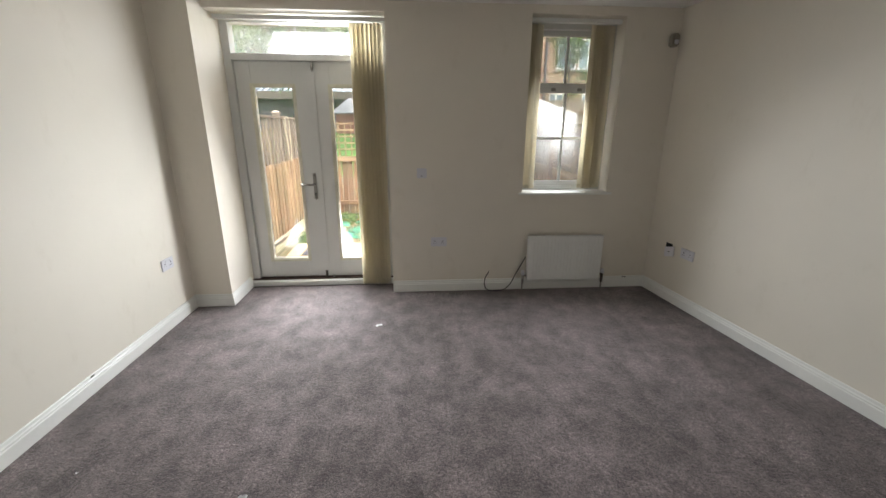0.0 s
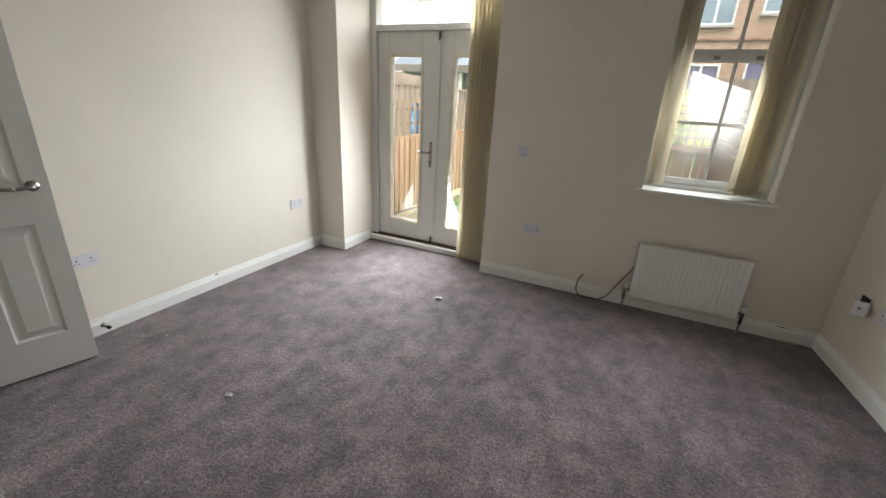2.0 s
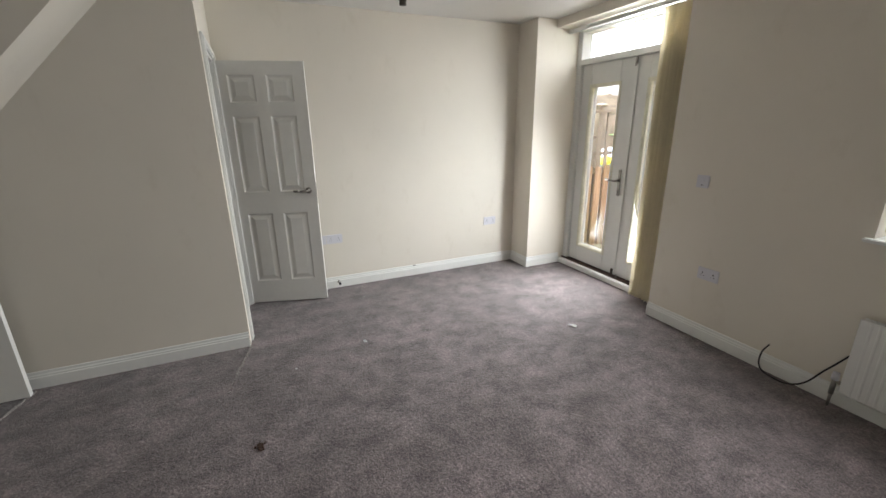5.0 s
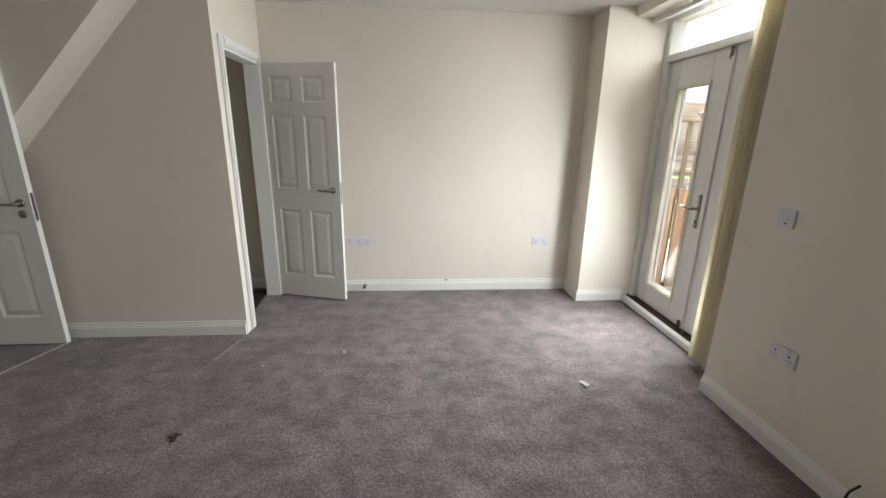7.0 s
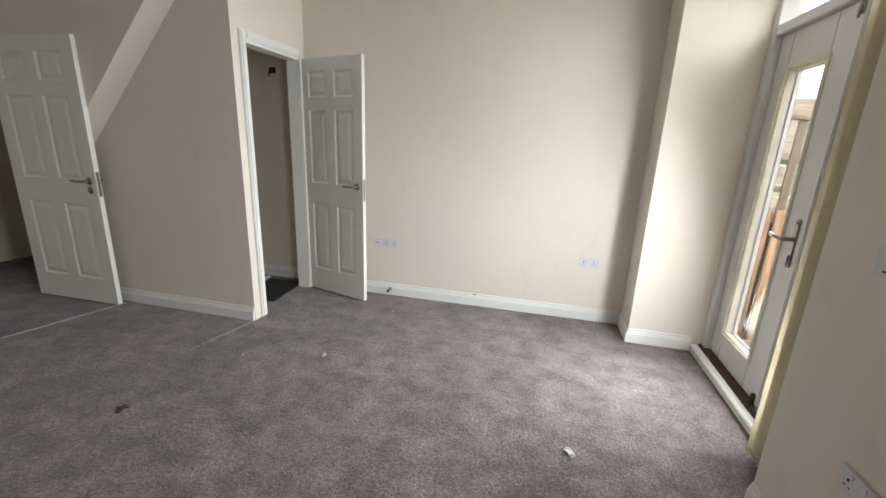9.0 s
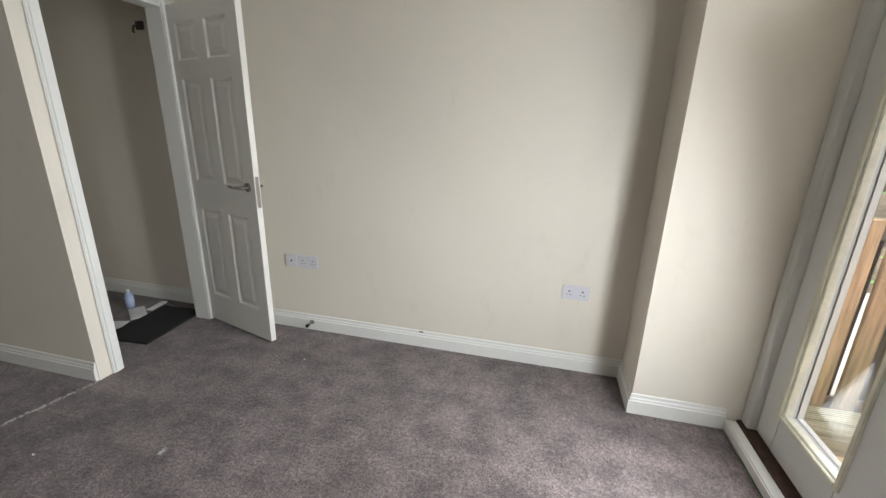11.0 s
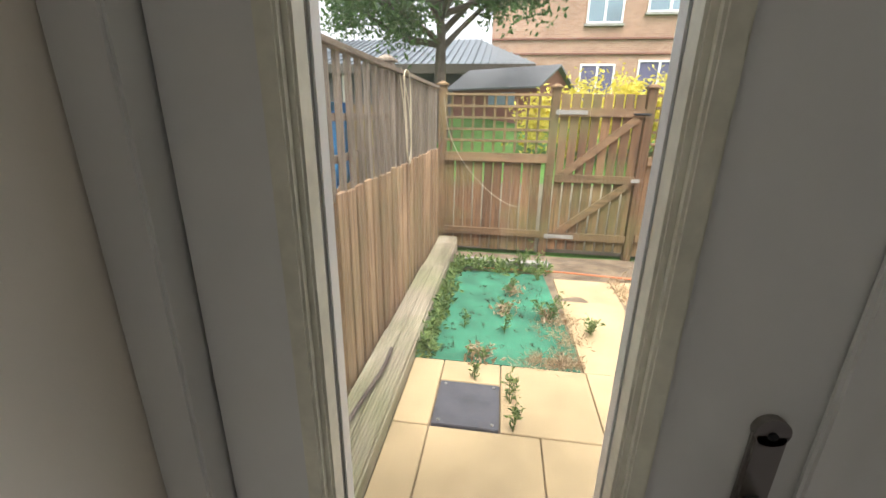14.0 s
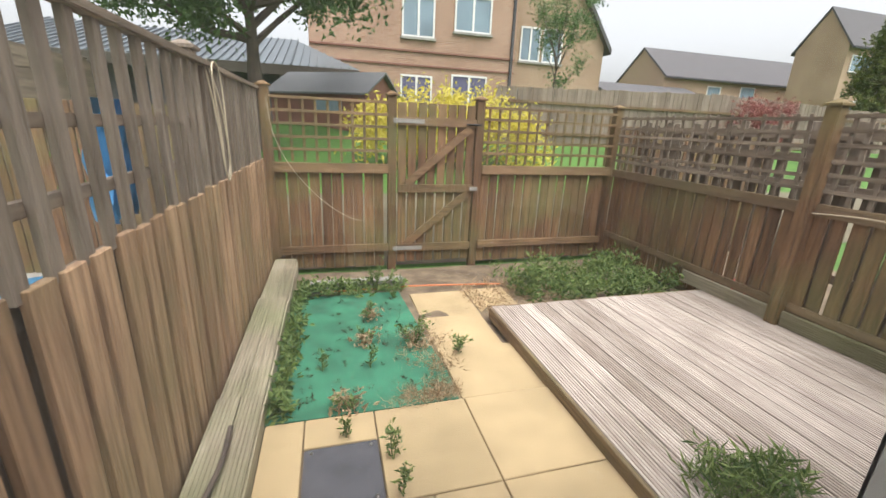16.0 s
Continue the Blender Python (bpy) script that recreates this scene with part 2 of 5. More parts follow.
WOOD_B = timber("brown_fence_timber", (0.34, 0.19, 0.095), (0.10, 0.055, 0.03), "z", green=0.4)
WOOD_X = timber("brown_rail_timber_x", (0.33, 0.20, 0.105), (0.13, 0.08, 0.045), "x", green=0.25)
WOOD_Y = timber("brown_rail_timber_y", (0.36, 0.25, 0.15), (0.15, 0.10, 0.06), "y", green=0.2)
WOOD_G = timber("grey_weathered_timber", (0.40, 0.335, 0.27), (0.17, 0.135, 0.10), "z")
# near-black brown: shade of the fence gaps put into the board colour
WOOD_D = timber("gap_shade_timber", (0.13, 0.08, 0.045), (0.05, 0.03, 0.018), "z")
WOOD_GY = timber("grey_weathered_rail", (0.42, 0.34, 0.26), (0.18, 0.14, 0.105), "y")
DECKM = timber("bleached_deck_timber", (0.86, 0.78, 0.72), (0.50, 0.42, 0.37), "y", 0.7)
SLEEP = timber("mossy_deck_board", (0.56, 0.50, 0.38), (0.28, 0.24, 0.17), "y", 0.85, green=0.45)
BRICK = brick_mat("orange_buff_brick", (0.44, 0.265, 0.18), (0.30, 0.165, 0.105), (0.44, 0.36, 0.29))
BRICK_L = brick_mat("pale_buff_brick", (0.42, 0.29, 0.19), (0.37, 0.25, 0.16), (0.36, 0.29, 0.22))
TILES = roof_mat("dark_roof_tiles", (0.11, 0.105, 0.11))
METALR = plain("pale_grey_metal_roof", (0.16, 0.185, 0.205), 0.45, 0.3, var=0.1)
FELT = plain("grey_roof_felt", (0.17, 0.175, 0.18), 0.85, var=0.2)
SHEDW = plain("red_brown_shed_boards", (0.23, 0.10, 0.07), 0.8, var=0.2)
DARKW = plain("dark_cladding", (0.07, 0.07, 0.075), 0.8, var=0.3)
WINB = plain("dark_window_pane", (0.22, 0.30, 0.36), 0.08, var=0.3, scale=0.8)
WINP = plain("purple_blind_pane", (0.13, 0.125, 0.21), 0.2, var=0.2, scale=2)
BARK = plain("grey_bark", (0.12, 0.095, 0.075), 0.9, var=0.4, scale=8, fine=40, relief=0.01)
LEAF = leaf_mat("tree_leaves", (0.05, 0.11, 0.03), (0.13, 0.22, 0.07))
LEAF_Y = leaf_mat("yellow_shrub_leaves", (0.56, 0.47, 0.05), (0.80, 0.72, 0.16))
LEAF_W = leaf_mat("weed_leaves", (0.06, 0.12, 0.03), (0.23, 0.31, 0.09))
LEAF_D = leaf_mat("dead_leaves", (0.30, 0.19, 0.10), (0.54, 0.41, 0.26))
LEAF_K = leaf_mat("dark_moss_tufts", (0.035, 0.05, 0.02), (0.09, 0.085, 0.04))
LEAF_C = leaf_mat("conifer_needles", (0.05, 0.09, 0.02), (0.16, 0.18, 0.04))
LEAF_R = leaf_mat("red_shrub_leaves", (0.20, 0.05, 0.05), (0.34, 0.12, 0.10))
BLUE = plain("bright_blue_plastic", (0.10, 0.42, 0.78), 0.4, var=0.2)
BLUE_L = plain("pale_blue_fabric", (0.45, 0.55, 0.75), 0.7, var=0.3, scale=8)
YELLOWP = plain("yellow_plastic", (0.75, 0.52, 0.04), 0.4)
REDP = plain("red_plastic", (0.65, 0.06, 0.03), 0.4)
ROPE = plain("pale_rope", (0.55, 0.47, 0.34), 0.9)
ORANGE = plain("orange_hose", (0.55, 0.16, 0.05), 0.5)


# ---- mesh helpers ----
def box(bm, x0, x1, y0, y1, z0, z1, bev=0.0, m=None):
    r = bmesh.ops.create_cube(bm, size=1.0)
    vs = r["verts"]
    mat = Matrix.Translation(((x0 + x1) / 2, (y0 + y1) / 2, (z0 + z1) / 2)) @ Matrix.Diagonal((x1 - x0, y1 - y0, z1 - z0, 1))
    bmesh.ops.transform(bm, matrix=(m @ mat) if m else mat, verts=vs)
    if bev:
        es = list({e for v in vs for e in v.link_edges})
        bmesh.ops.bevel(bm, geom=es, offset=bev, segments=2, affect="EDGES", clamp_overlap=True)


def cyl(bm, a, b, r0, r1=None, seg=12, cap=True):
    a, b = Vector(a), Vector(b)
    d = b - a
    m = Matrix.Translation((a + b) / 2) @ d.to_track_quat("Z", "Y").to_matrix().to_4x4()
    bmesh.ops.create_cone(bm, cap_ends=cap, segments=seg, radius1=r0, radius2=r0 if r1 is None else r1, depth=d.length, matrix=m)


def prism(bm, pts, vec):
    """A flat outline pushed along vec."""
    vec = Vector(vec)
    a = [bm.verts.new(p) for p in pts]
    b = [bm.verts.new(Vector(p) + vec) for p in pts]
    n = len(pts)
    bm.faces.new(a)
    bm.faces.new(b[::-1])
    for i in range(n):
        bm.faces.new((a[i], b[i], b[(i + 1) % n], a[(i + 1) % n]))
    bmesh.ops.recalc_face_normals(bm, faces=bm.faces[:])


def tube(bm, pts, r, seg=8):
    for a, b in zip(pts[:-1], pts[1:]):
        cyl(bm, a, b, r, seg=seg)


def mesh_of(name, bm, material, smooth=False):
    me = bpy.data.meshes.new(name)
    bm.to_mesh(me)
    bm.free()
    me.materials.append(material)
    if smooth:
        for p in me.polygons:
            p.use_smooth = True
    return me


def part(name, bm, material, parent=None, label="", smooth=False):
    ob = new(name, mesh_of(name, bm, material, smooth))
    if parent:
        ob.parent = parent
    return tagged(ob, label)


def piece(name, me, parent, m):
    ob = new(name, me)
    ob.parent = parent
    ob.matrix_basis = m
    return ob


def thing(name, label, category, at=(0, 0, 0), group="", kind=""):
    ob = new(name)
    ob.location = at
    ob.empty_display_size = 0.1
    return tagged(ob, label, category, group, kind)


def B(*args, bev=0.0, m=None):
    bm = bmesh.new()
    box(bm, *args, bev=bev, m=m)
    return bm


def structure(name, boxes, material, label, category):
    bm = bmesh.new()
    for b in boxes:
        box(bm, *b)
    return tagged(part(name, bm, material), label, category, kind="structure")


# ---- the room ----
CEIL_Z = 2.45
XL, XR, YN, YB = -1.92, 2.235, 3.66, -2.6       # left wall, right wall, window wall, back wall
PX, PY = -1.07, 0.68                             # corner of the lobby partition
DX0, DX1, DTOP = -1.612, -0.226, 2.375           # garden door opening
WX0, WX1, WZ0, WZ1 = 0.965, 1.755, 0.935, 2.385  # window opening

floor = structure("floor", [(-2.4, 3.1, -3.0, 3.86, -0.2, 0.0)], CARPET, "worn mauve grey carpet covering the whole room floor", "floor")
structure("ceiling", [(-2.4, 3.1, -3.0, 4.06, CEIL_Z, CEIL_Z + 0.2)], CEIL, "plain white painted plaster ceiling above the room", "ceiling")
wall_n = structure("wall_north", [
    (DX1, WX0, YN, 4.06, -0.3, CEIL_Z), (WX1, 3.1, YN, 4.06, -0.3, CEIL_Z),
    (WX0, WX1, YN, 4.06, -0.3, WZ0), (WX0, WX1, YN, 4.06, WZ1, CEIL_Z),
    (DX0, DX1, YN, 4.06, DTOP, CEIL_Z), (-2.3, DX0, 3.44, 4.06, -0.3, CEIL_Z)], WALL,
    "cream painted plaster wall with window and garden door openings", "wall")
structure("wall_west", [(-2.3, XL, 0.56, 3.44, -0.2, CEIL_Z), (-2.3, -2.02, -3.0, 0.56, -0.2, CEIL_Z)], WALL, "cream painted plaster side wall, lightly scuffed", "wall")
SLANT = 0.10                                   # the right-hand wall runs slightly outwards


def east(y):
    return XR + (YN - y) * SLANT


bm = bmesh.new()
prism(bm, [(east(YN), YN, -0.2), (east(-3.0), -3.0, -0.2), (3.1, -3.0, -0.2), (3.1, YN, -0.2)], (0, 0, CEIL_Z + 0.2))
tagged(part("wall_east", bm, WALL), "cream painted plaster side wall, lightly scuffed", "wall", kind="structure")
structure("wall_south", [(-2.02, 3.1, -3.0, YB, -0.2, CEIL_Z)], WALL, "cream painted plain back wall of the room", "wall")
OX0, OX1 = -1.855, -1.165                       # lobby doorway
structure("wall_lobby", [(-2.02, OX0, 0.58, PY, -0.2, CEIL_Z), (OX1, PX, 0.58, PY, -0.2, CEIL_Z), (OX0, OX1, 0.58, PY, 2.005, CEIL_Z)], WALL, "cream wall holding the entrance lobby doorway", "wall")
structure("wall_partition", [(PX - 0.1, PX, -1.38, 0.58, -0.2, CEIL_Z), (PX - 0.1, PX, YB, -2.2, -0.2, CEIL_Z), (PX - 0.1, PX, -2.2, -1.38, 2.03, CEIL_Z)], WALL, "cream partition wall below the staircase", "wall")
structure("wall_lobby_back", [(-2.02, PX - 0.1, -1.1, -1.0, -0.2, CEIL_Z)], WALL, "cream back wall of the entrance lobby", "wall")
bm = bmesh.new()
ln = lambda y, k: 2.15 + k + (y - 0.235) * 1.06
a = [(-1.07, 0.512, 2.449), (-1.07, -1.3, ln(-1.3, 0)), (-1.07, -1.3, 2.449)]
b = [(-0.985, 0.38, 2.449), (-0.985, -1.3, ln(-1.3, 0.15)), (-0.985, -1.3, 2.449)]
va, vb = [bm.verts.new(p) for p in a], [bm.verts.new(p) for p in b]
bm.faces.new(va), bm.faces.new(vb[::-1])
for i in range(3):
    bm.faces.new((va[i], vb[i], vb[(i + 1) % 3], va[(i + 1) % 3]))
bmesh.ops.recalc_face_normals(bm, faces=bm.faces[:])
tagged(part("stair_bulkhead", bm, WALL), "cream sloping plaster bulkhead below the staircase", "bulkhead", kind="structure")


def skirting(pts, name="baseboard", h=0.108):
    """Moulded board along a line of floor points; the room is on the line's left side."""
    bm = bmesh.new()
    prof = [(0, 0), (0.017, 0), (0.017, h * 0.66), (0.012, h * 0.70), (0.013, h * 0.78), (0.008, h * 0.84), (0.007, h * 0.97), (0.004, h), (0, h)]
    n = len(pts)
    rings = []
    for i, p in enumerate(pts):
        p = Vector((*p, 0))
        dirs = []
        if i > 0:
            dirs.append((p - Vector((*pts[i - 1], 0))).normalized())
        if i < n - 1:
            dirs.append((Vector((*pts[i + 1], 0)) - p).normalized())
        norms = [Vector((-d.y, d.x, 0)) for d in dirs]
        nn = sum(norms, Vector()).normalized()
        k = 1 / max(0.3, nn.dot(norms[0]))
        rings.append([bm.verts.new(p + nn * (o * k) + Vector((0, 0, z + 0.001))) for o, z in prof])
    for r, s in zip(rings[:-1], rings[1:]):
        for j in range(len(prof) - 1):
            bm.faces.new((r[j], s[j], s[j + 1], r[j + 1]))
    bm.faces.new(rings[0]), bm.faces.new(rings[-1][::-1])
    bmesh.ops.recalc_face_normals(bm, faces=bm.faces[:])
    return tagged(part(name, bm, GLOSS), "white gloss moulded skirting board along the wall", "skirting", kind="structure")


skirting([(east(-2.6), -2.6), (XR, YN), (DX1 - 0.0, YN)])
skirting([(DX0, 3.86), (DX0, 3.44), (XL, 3.44), (XL, 0.70)])
skirting([(PX, PY - 0.005), (PX, -1.31)])
skirting([(-2.02, 0.58), (-2.02, -1.0)])


def architrave(x0, x1, top, y0, y1):
    bm = bmesh.new()
    w = 0.06
    for a, b, c, d in ((x0 - w, x0, 0, top + w), (x1, x1 + w, 0, top + w), (x0 + 0.001, x1 - 0.001, top, top + w)):
        box(bm, a, b, y0, y1, c + 0.001, d, 0.004)
        box(bm, a + 0.012, b - 0.012, y1 - 0.002, y1 + 0.006, c + 0.013, d - 0.012, 0.003)
    return bm


dt = thing("door_frame", "white gloss painted door frame round the lobby doorway", "door frame", kind="structure")
part("architrave", architrave(OX0 + 0.03, OX1 - 0.03, 1.995, PY, PY + 0.016), GLOSS, dt)
bm = bmesh.new()
box(bm, OX0, OX0 + 0.03, 0.57, PY, 0, 2.005), box(bm, OX1 - 0.03, OX1, 0.57, PY, 0, 2.005), box(bm, OX0 + 0.03, OX1 - 0.03, 0.57, PY, 1.977, 2.005)
part("lining", bm, GLOSS, dt)
bm = bmesh.new()
box(bm, PX, PX + 0.016, -1.38, -1.32, 0, 2.09, 0.003), box(bm, PX, PX + 0.016, -2.26, -2.2, 0, 2.09, 0.003), box(bm, PX, PX + 0.016, -2.2, -1.38, 2.03, 2.09, 0.003)
dt = thing("door_frame", "white gloss painted frame round the staircase doorway", "door frame", kind="structure")
part("architrave", bm, GLOSS, dt)


def lever(parent, x, z, side, flip=1):
    """Lever handle on a round rose; side: +1 on the +y face, -1 on the other."""
    bm = bmesh.new()
    y0 = 0.0175 * side
    cyl(bm, (x, y0, z), (x, y0 + 0.008 * side, z), 0.026, seg=20)
    cyl(bm, (x, y0, z), (x, y0 + 0.05 * side, z), 0.009)
    h = part("handle", bm, CHROME, parent, "brushed steel lever handle", True)
    bm = bmesh.new()
    tube(bm, [(x + 0.008, y0 + 0.048 * side, z), (x - 0.06 * flip, y0 + 0.052 * side, z - 0.002), (x - 0.115 * flip, y0 + 0.046 * side, z + 0.001)], 0.009, 10)
    part("grip", bm, CHROME, h, smooth=True)


def panel_door(label, w, h=1.978, lock=False):
    """Six-panel moulded door; hinge edge at the origin, leaf along +x, faces at +-y."""
    d = thing("door", label, "door")
    t = 0.0175
    bm = bmesh.new()
    st, mu = 0.105 * w / 0.76, 0.10 * w / 0.76
    pw = (w - 2 * st - mu) / 2
    rows = ((0.20, 0.80), (0.98, 1.58), (1.68, 1.88))
    xs = ((st, st + pw), (st + pw + mu, w - st))
    box(bm, 0, st, -t, t, 0, h), box(bm, w - st, w, -t, t, 0, h), box(bm, st + pw, st + pw + mu, -t, t, 0, h)
    zz = [0] + [v for r in rows for v in r] + [h]
    for x0, x1 in xs:
        for i in range(0, len(zz), 2):
            box(bm, x0, x1, -t, t, zz[i], zz[i + 1])
    part("body", bm, DOORP, d)
    for x0, x1 in xs:
        for z0, z1 in rows:
            bm = bmesh.new()
            for s in (1, -1):
                def ring(o, y):
                    return [bm.verts.new((x, y * s, z)) for x, z in ((x0 + o, z0 + o), (x1 - o, z0 + o), (x1 - o, z1 - o), (x0 + o, z1 - o))]
                rr = [ring(0, t), ring(0.012, t - 0.009), ring(0.022, t - 0.009), ring(0.05, t - 0.001)]
                for p, q in zip(rr[:-1], rr[1:]):
                    for j in range(4):
                        bm.faces.new((p[j], p[(j + 1) % 4], q[(j + 1) % 4], q[j]))
                bm.faces.new(rr[-1])
            bmesh.ops.recalc_face_normals(bm, faces=bm.faces[:])
            part("panel", bm, DOORP, d)
    lever(d, w - 0.06, 0.985, 1), lever(d, w - 0.06, 0.985, -1)
    part("latch_plate", B(w, w + 0.0015, -0.011, 0.011, 0.87, 1.05), CHROME, d, "steel latch plate")
    if lock:
        for s in (1, -1):
            bm = bmesh.new()
            cyl(bm, (w - 0.06, t * s, 0.915), (w - 0.06, (t + 0.009) * s, 0.915), 0.024, seg=20)
            part("lock_rose", bm, CHROME, d, "steel keyhole rose", True)
    for z in (0.22, 1.75):
        part("hinge", B(-0.006, 0.002, t - 0.004, t + 0.006, z, z + 0.08), CHROME, d, "steel butt hinge")
    return d


da = panel_door("white six-panel interior door standing open into the room", 0.665)
da.matrix_basis = pose(-1.865, 0.675, 0.012, 0, 0, math.degrees(math.atan2(1.325 - 0.675, -1.68 + 1.865)))
db = panel_door("white six-panel door folded back against the partition wall", 0.815, lock=True)
db.matrix_basis = pose(-0.965, -1.315, 0.012, 0, 0, 90.5)

# ---- garden door ----
FY = 3.965          # inner face of the leaves
gd = thing("door_garden", "white upvc french doors with long glazed panes and toplight", "garden door", kind="structure")
part("jamb", B(DX0, -1.548, 3.93, 4.05, 0.06, DTOP, bev=0.004), UPVC, gd)
part("jamb", B(-0.30, DX1, 3.93, 4.05, 0.06, DTOP, bev=0.004), UPVC, gd)
part("frame_head", B(-1.548, -0.30, 3.93, 4.05, 2.335, DTOP, bev=0.004), UPVC, gd)
part("transom", B(-1.548, -0.30, 3.93, 4.05, 2.047, 2.10, bev=0.004), UPVC, gd)
part("pane", B(-1.535, -0.31, 4.015, 4.021, 2.095, 2.34), GLASS_T, gd, "toplight pane with painted sky glare").visible_shadow = False


def ring_frame(bm, x0, x1, z0, z1, w, y0, y1, bev=0.003):
    box(bm, x0 - w, x0, y0, y1, z0 - w, z1 + w, bev), box(bm, x1, x1 + w, y0, y1, z0 - w, z1 + w, bev)
    box(bm, x0, x1, y0, y1, z0 - w, z0, bev), box(bm, x0, x1, y0, y1, z1, z1 + w, bev)


def leaf(x0, x1, gx0, gx1, gz0=0.245, gz1=1.845):
    lf = part("door_leaf", bmesh.new(), UPVC, gd)
    bm = bmesh.new()
    box(bm, x0, gx0, FY, 4.04, 0.065, 2.045, 0.004), box(bm, gx1, x1, FY, 4.04, 0.065, 2.045, 0.004)
    box(bm, gx0, gx1, FY, 4.04, 0.065, gz0, 0.003), box(bm, gx0, gx1, FY, 4.04, gz1, 2.045, 0.003)
    bm.to_mesh(lf.data)
    bm.free()
    bm = bmesh.new()
    ring_frame(bm, gx0 + 0.003, gx1 - 0.003, gz0 + 0.003, gz1 - 0.003, 0.022, FY - 0.009, FY + 0.004)
    w = 0.012
    ring_frame(bm, gx0 + w, gx1 - w, gz0 + w, gz1 - w, w, FY + 0.001, FY + 0.03)
    part("glazing_bead", bm, BEAD, lf, "cream glazing bead")
    bm = bmesh.new()
    ring_frame(bm, gx0 + 0.006, gx1 - 0.006, gz0 + 0.006, gz1 - 0.006, 0.006, FY + 0.05, FY + 0.077)
    part("outer_trim", bm, UPVC, lf)
    g = part("pane", B(gx0 + 0.004, gx1 - 0.004, FY + 0.038, FY + 0.044, gz0 + 0.004, gz1 - 0.004), GLASS, lf, "clear glass pane")
    g.visible_shadow = False
    return lf


l1 = leaf(-1.545, -0.893, -1.415, -1.063)
l2 = leaf(-0.889, -0.303, -0.742, -0.41)
part("astragal", B(-0.905, -0.868, FY - 0.012, FY - 0.001, 0.068, 2.043, bev=0.004), UPVC, l1)
bm = bmesh.new()
box(bm, -0.960, -0.928, FY - 0.009, FY, 0.855, 1.073, 0.003)
cyl(bm, (-0.944, FY - 0.009, 1.073), (-0.944, FY, 1.073), 0.016, seg=20), cyl(bm, (-0.944, FY - 0.009, 0.855), (-0.944, FY, 0.855), 0.016, seg=20)
hd = part("handle_plate", bm, CHROME, l1, "brushed steel handle plate with keyhole")
bm = bmesh.new()
cyl(bm, (-0.944, FY - 0.008, 0.985), (-0.944, FY - 0.055, 0.985), 0.011)
tube(bm, [(-0.944, FY - 0.052, 0.985), (-0.975, FY - 0.058, 0.983), (-1.065, FY - 0.055, 0.99)], 0.0095, 10)
part("lever", bm, CHROME, hd, smooth=True)
bm = bmesh.new()
cyl(bm, (-0.944, FY - 0.0115, 0.895), (-0.944, FY - 0.008, 0.895), 0.008), box(bm, -0.948, -0.940, FY - 0.0115, FY - 0.008, 0.872, 0.893)
for z in (1.07, 0.858):
    cyl(bm, (-0.944, FY - 0.0105, z), (-0.944, FY - 0.008, z), 0.0045)
part("keyhole", bm, BLACK, hd)
for x, z in ((-0.885, 2.01), (-0.90, 0.10)):
    bm = bmesh.new()
    box(bm, x - 0.012, x + 0.012, FY - 0.022, FY - 0.012, z - 0.03, z + 0.03, 0.003)
    cyl(bm, (x, FY - 0.028, z - 0.045), (x, FY - 0.028, z + 0.03), 0.006)
    part("bolt", bm, CHROME if z > 1 else DARKM, gd, "small steel shoot bolt", True)
bm = bmesh.new()
cyl(bm, (-0.83, FY - 0.03, 0.055), (-0.83, FY - 0.03, 0.09), 0.007)
part("keeper", bm, CHROME, gd, smooth=True)
bm = bmesh.new()
box(bm, DX0, DX1, 3.862, 3.915, 0.0, 0.052, 0.006), box(bm, DX0, DX1, 3.868, 3.93, 0.0, 0.03)
tagged(part("door_sill", bm, GLOSS), "white painted threshold board below the garden doors", "threshold", kind="structure")
tagged(part("threshold_strip", B(DX0, DX1, 3.915, 4.05, -0.05, 0.058), BROWNM), "dirty brown threshold strip under the garden doors", "threshold", kind="structure")

# ---- window ----
wn1 = thing("window_1", "white upvc sash window with glazing bars", "window", kind="structure")
bm = bmesh.new()
y0, y1 = 3.83, 3.92
gx0, gx1 = 1.06, 1.66
box(bm, WX0, 1.015, y0, y1 + 0.05, WZ0, WZ1, 0.003), box(bm, 1.705, WX1, y0, y1 + 0.05, WZ0, WZ1, 0.003)
box(bm, 1.015, 1.705, y0, y1 + 0.05, 2.31, WZ1, 0.003), box(bm, 1.015, 1.705, y0, y1 + 0.05, WZ0, 0.975, 0.003)
part("window_frame", bm, UPVC, wn1)


def sash(z0, z1, y, bars):
    bm = bmesh.new()
    ring_frame(bm, gx0, gx1, z0, z1, 0.045, y, y + 0.04)
    s = part("sash", bm, UPVC, wn1)
    xm = (gx0 + gx1) / 2
    part("glazing_bar", B(xm - 0.011, xm + 0.011, y + 0.006, y + 0.03, z0, z1, bev=0.003), UPVC, s)
    for z in bars:
        part("glazing_bar", B(gx0, gx1, y + 0.007, y + 0.029, z - 0.011, z + 0.011, bev=0.003), UPVC, s)
    part("pane", B(gx0, gx1, y + 0.016, y + 0.02, z0, z1), GLASS_D, s, "dusty glass pane with dimmed view painted in").visible_shadow = False


sash(1.02, 1.80, 3.84, (1.41,))
sash(1.885, 2.265, 3.88, ())
for x in (1.24, 1.48):
    part("sash_catch", B(x - 0.02, x + 0.02, 3.828, 3.845, 1.815, 1.84, bev=0.003), CHROME, wn1, "small metal sash catch")
bm = bmesh.new()
box(bm, WX0 - 0.035, WX1 + 0.035, 3.625, YN + 0.001, 0.918, 0.938, 0.005)
box(bm, WX0 + 0.001, WX1 - 0.001, YN, 3.832, 0.92, 0.938)
part("window_sill", bm, GLOSS, wn1, "white gloss window board")


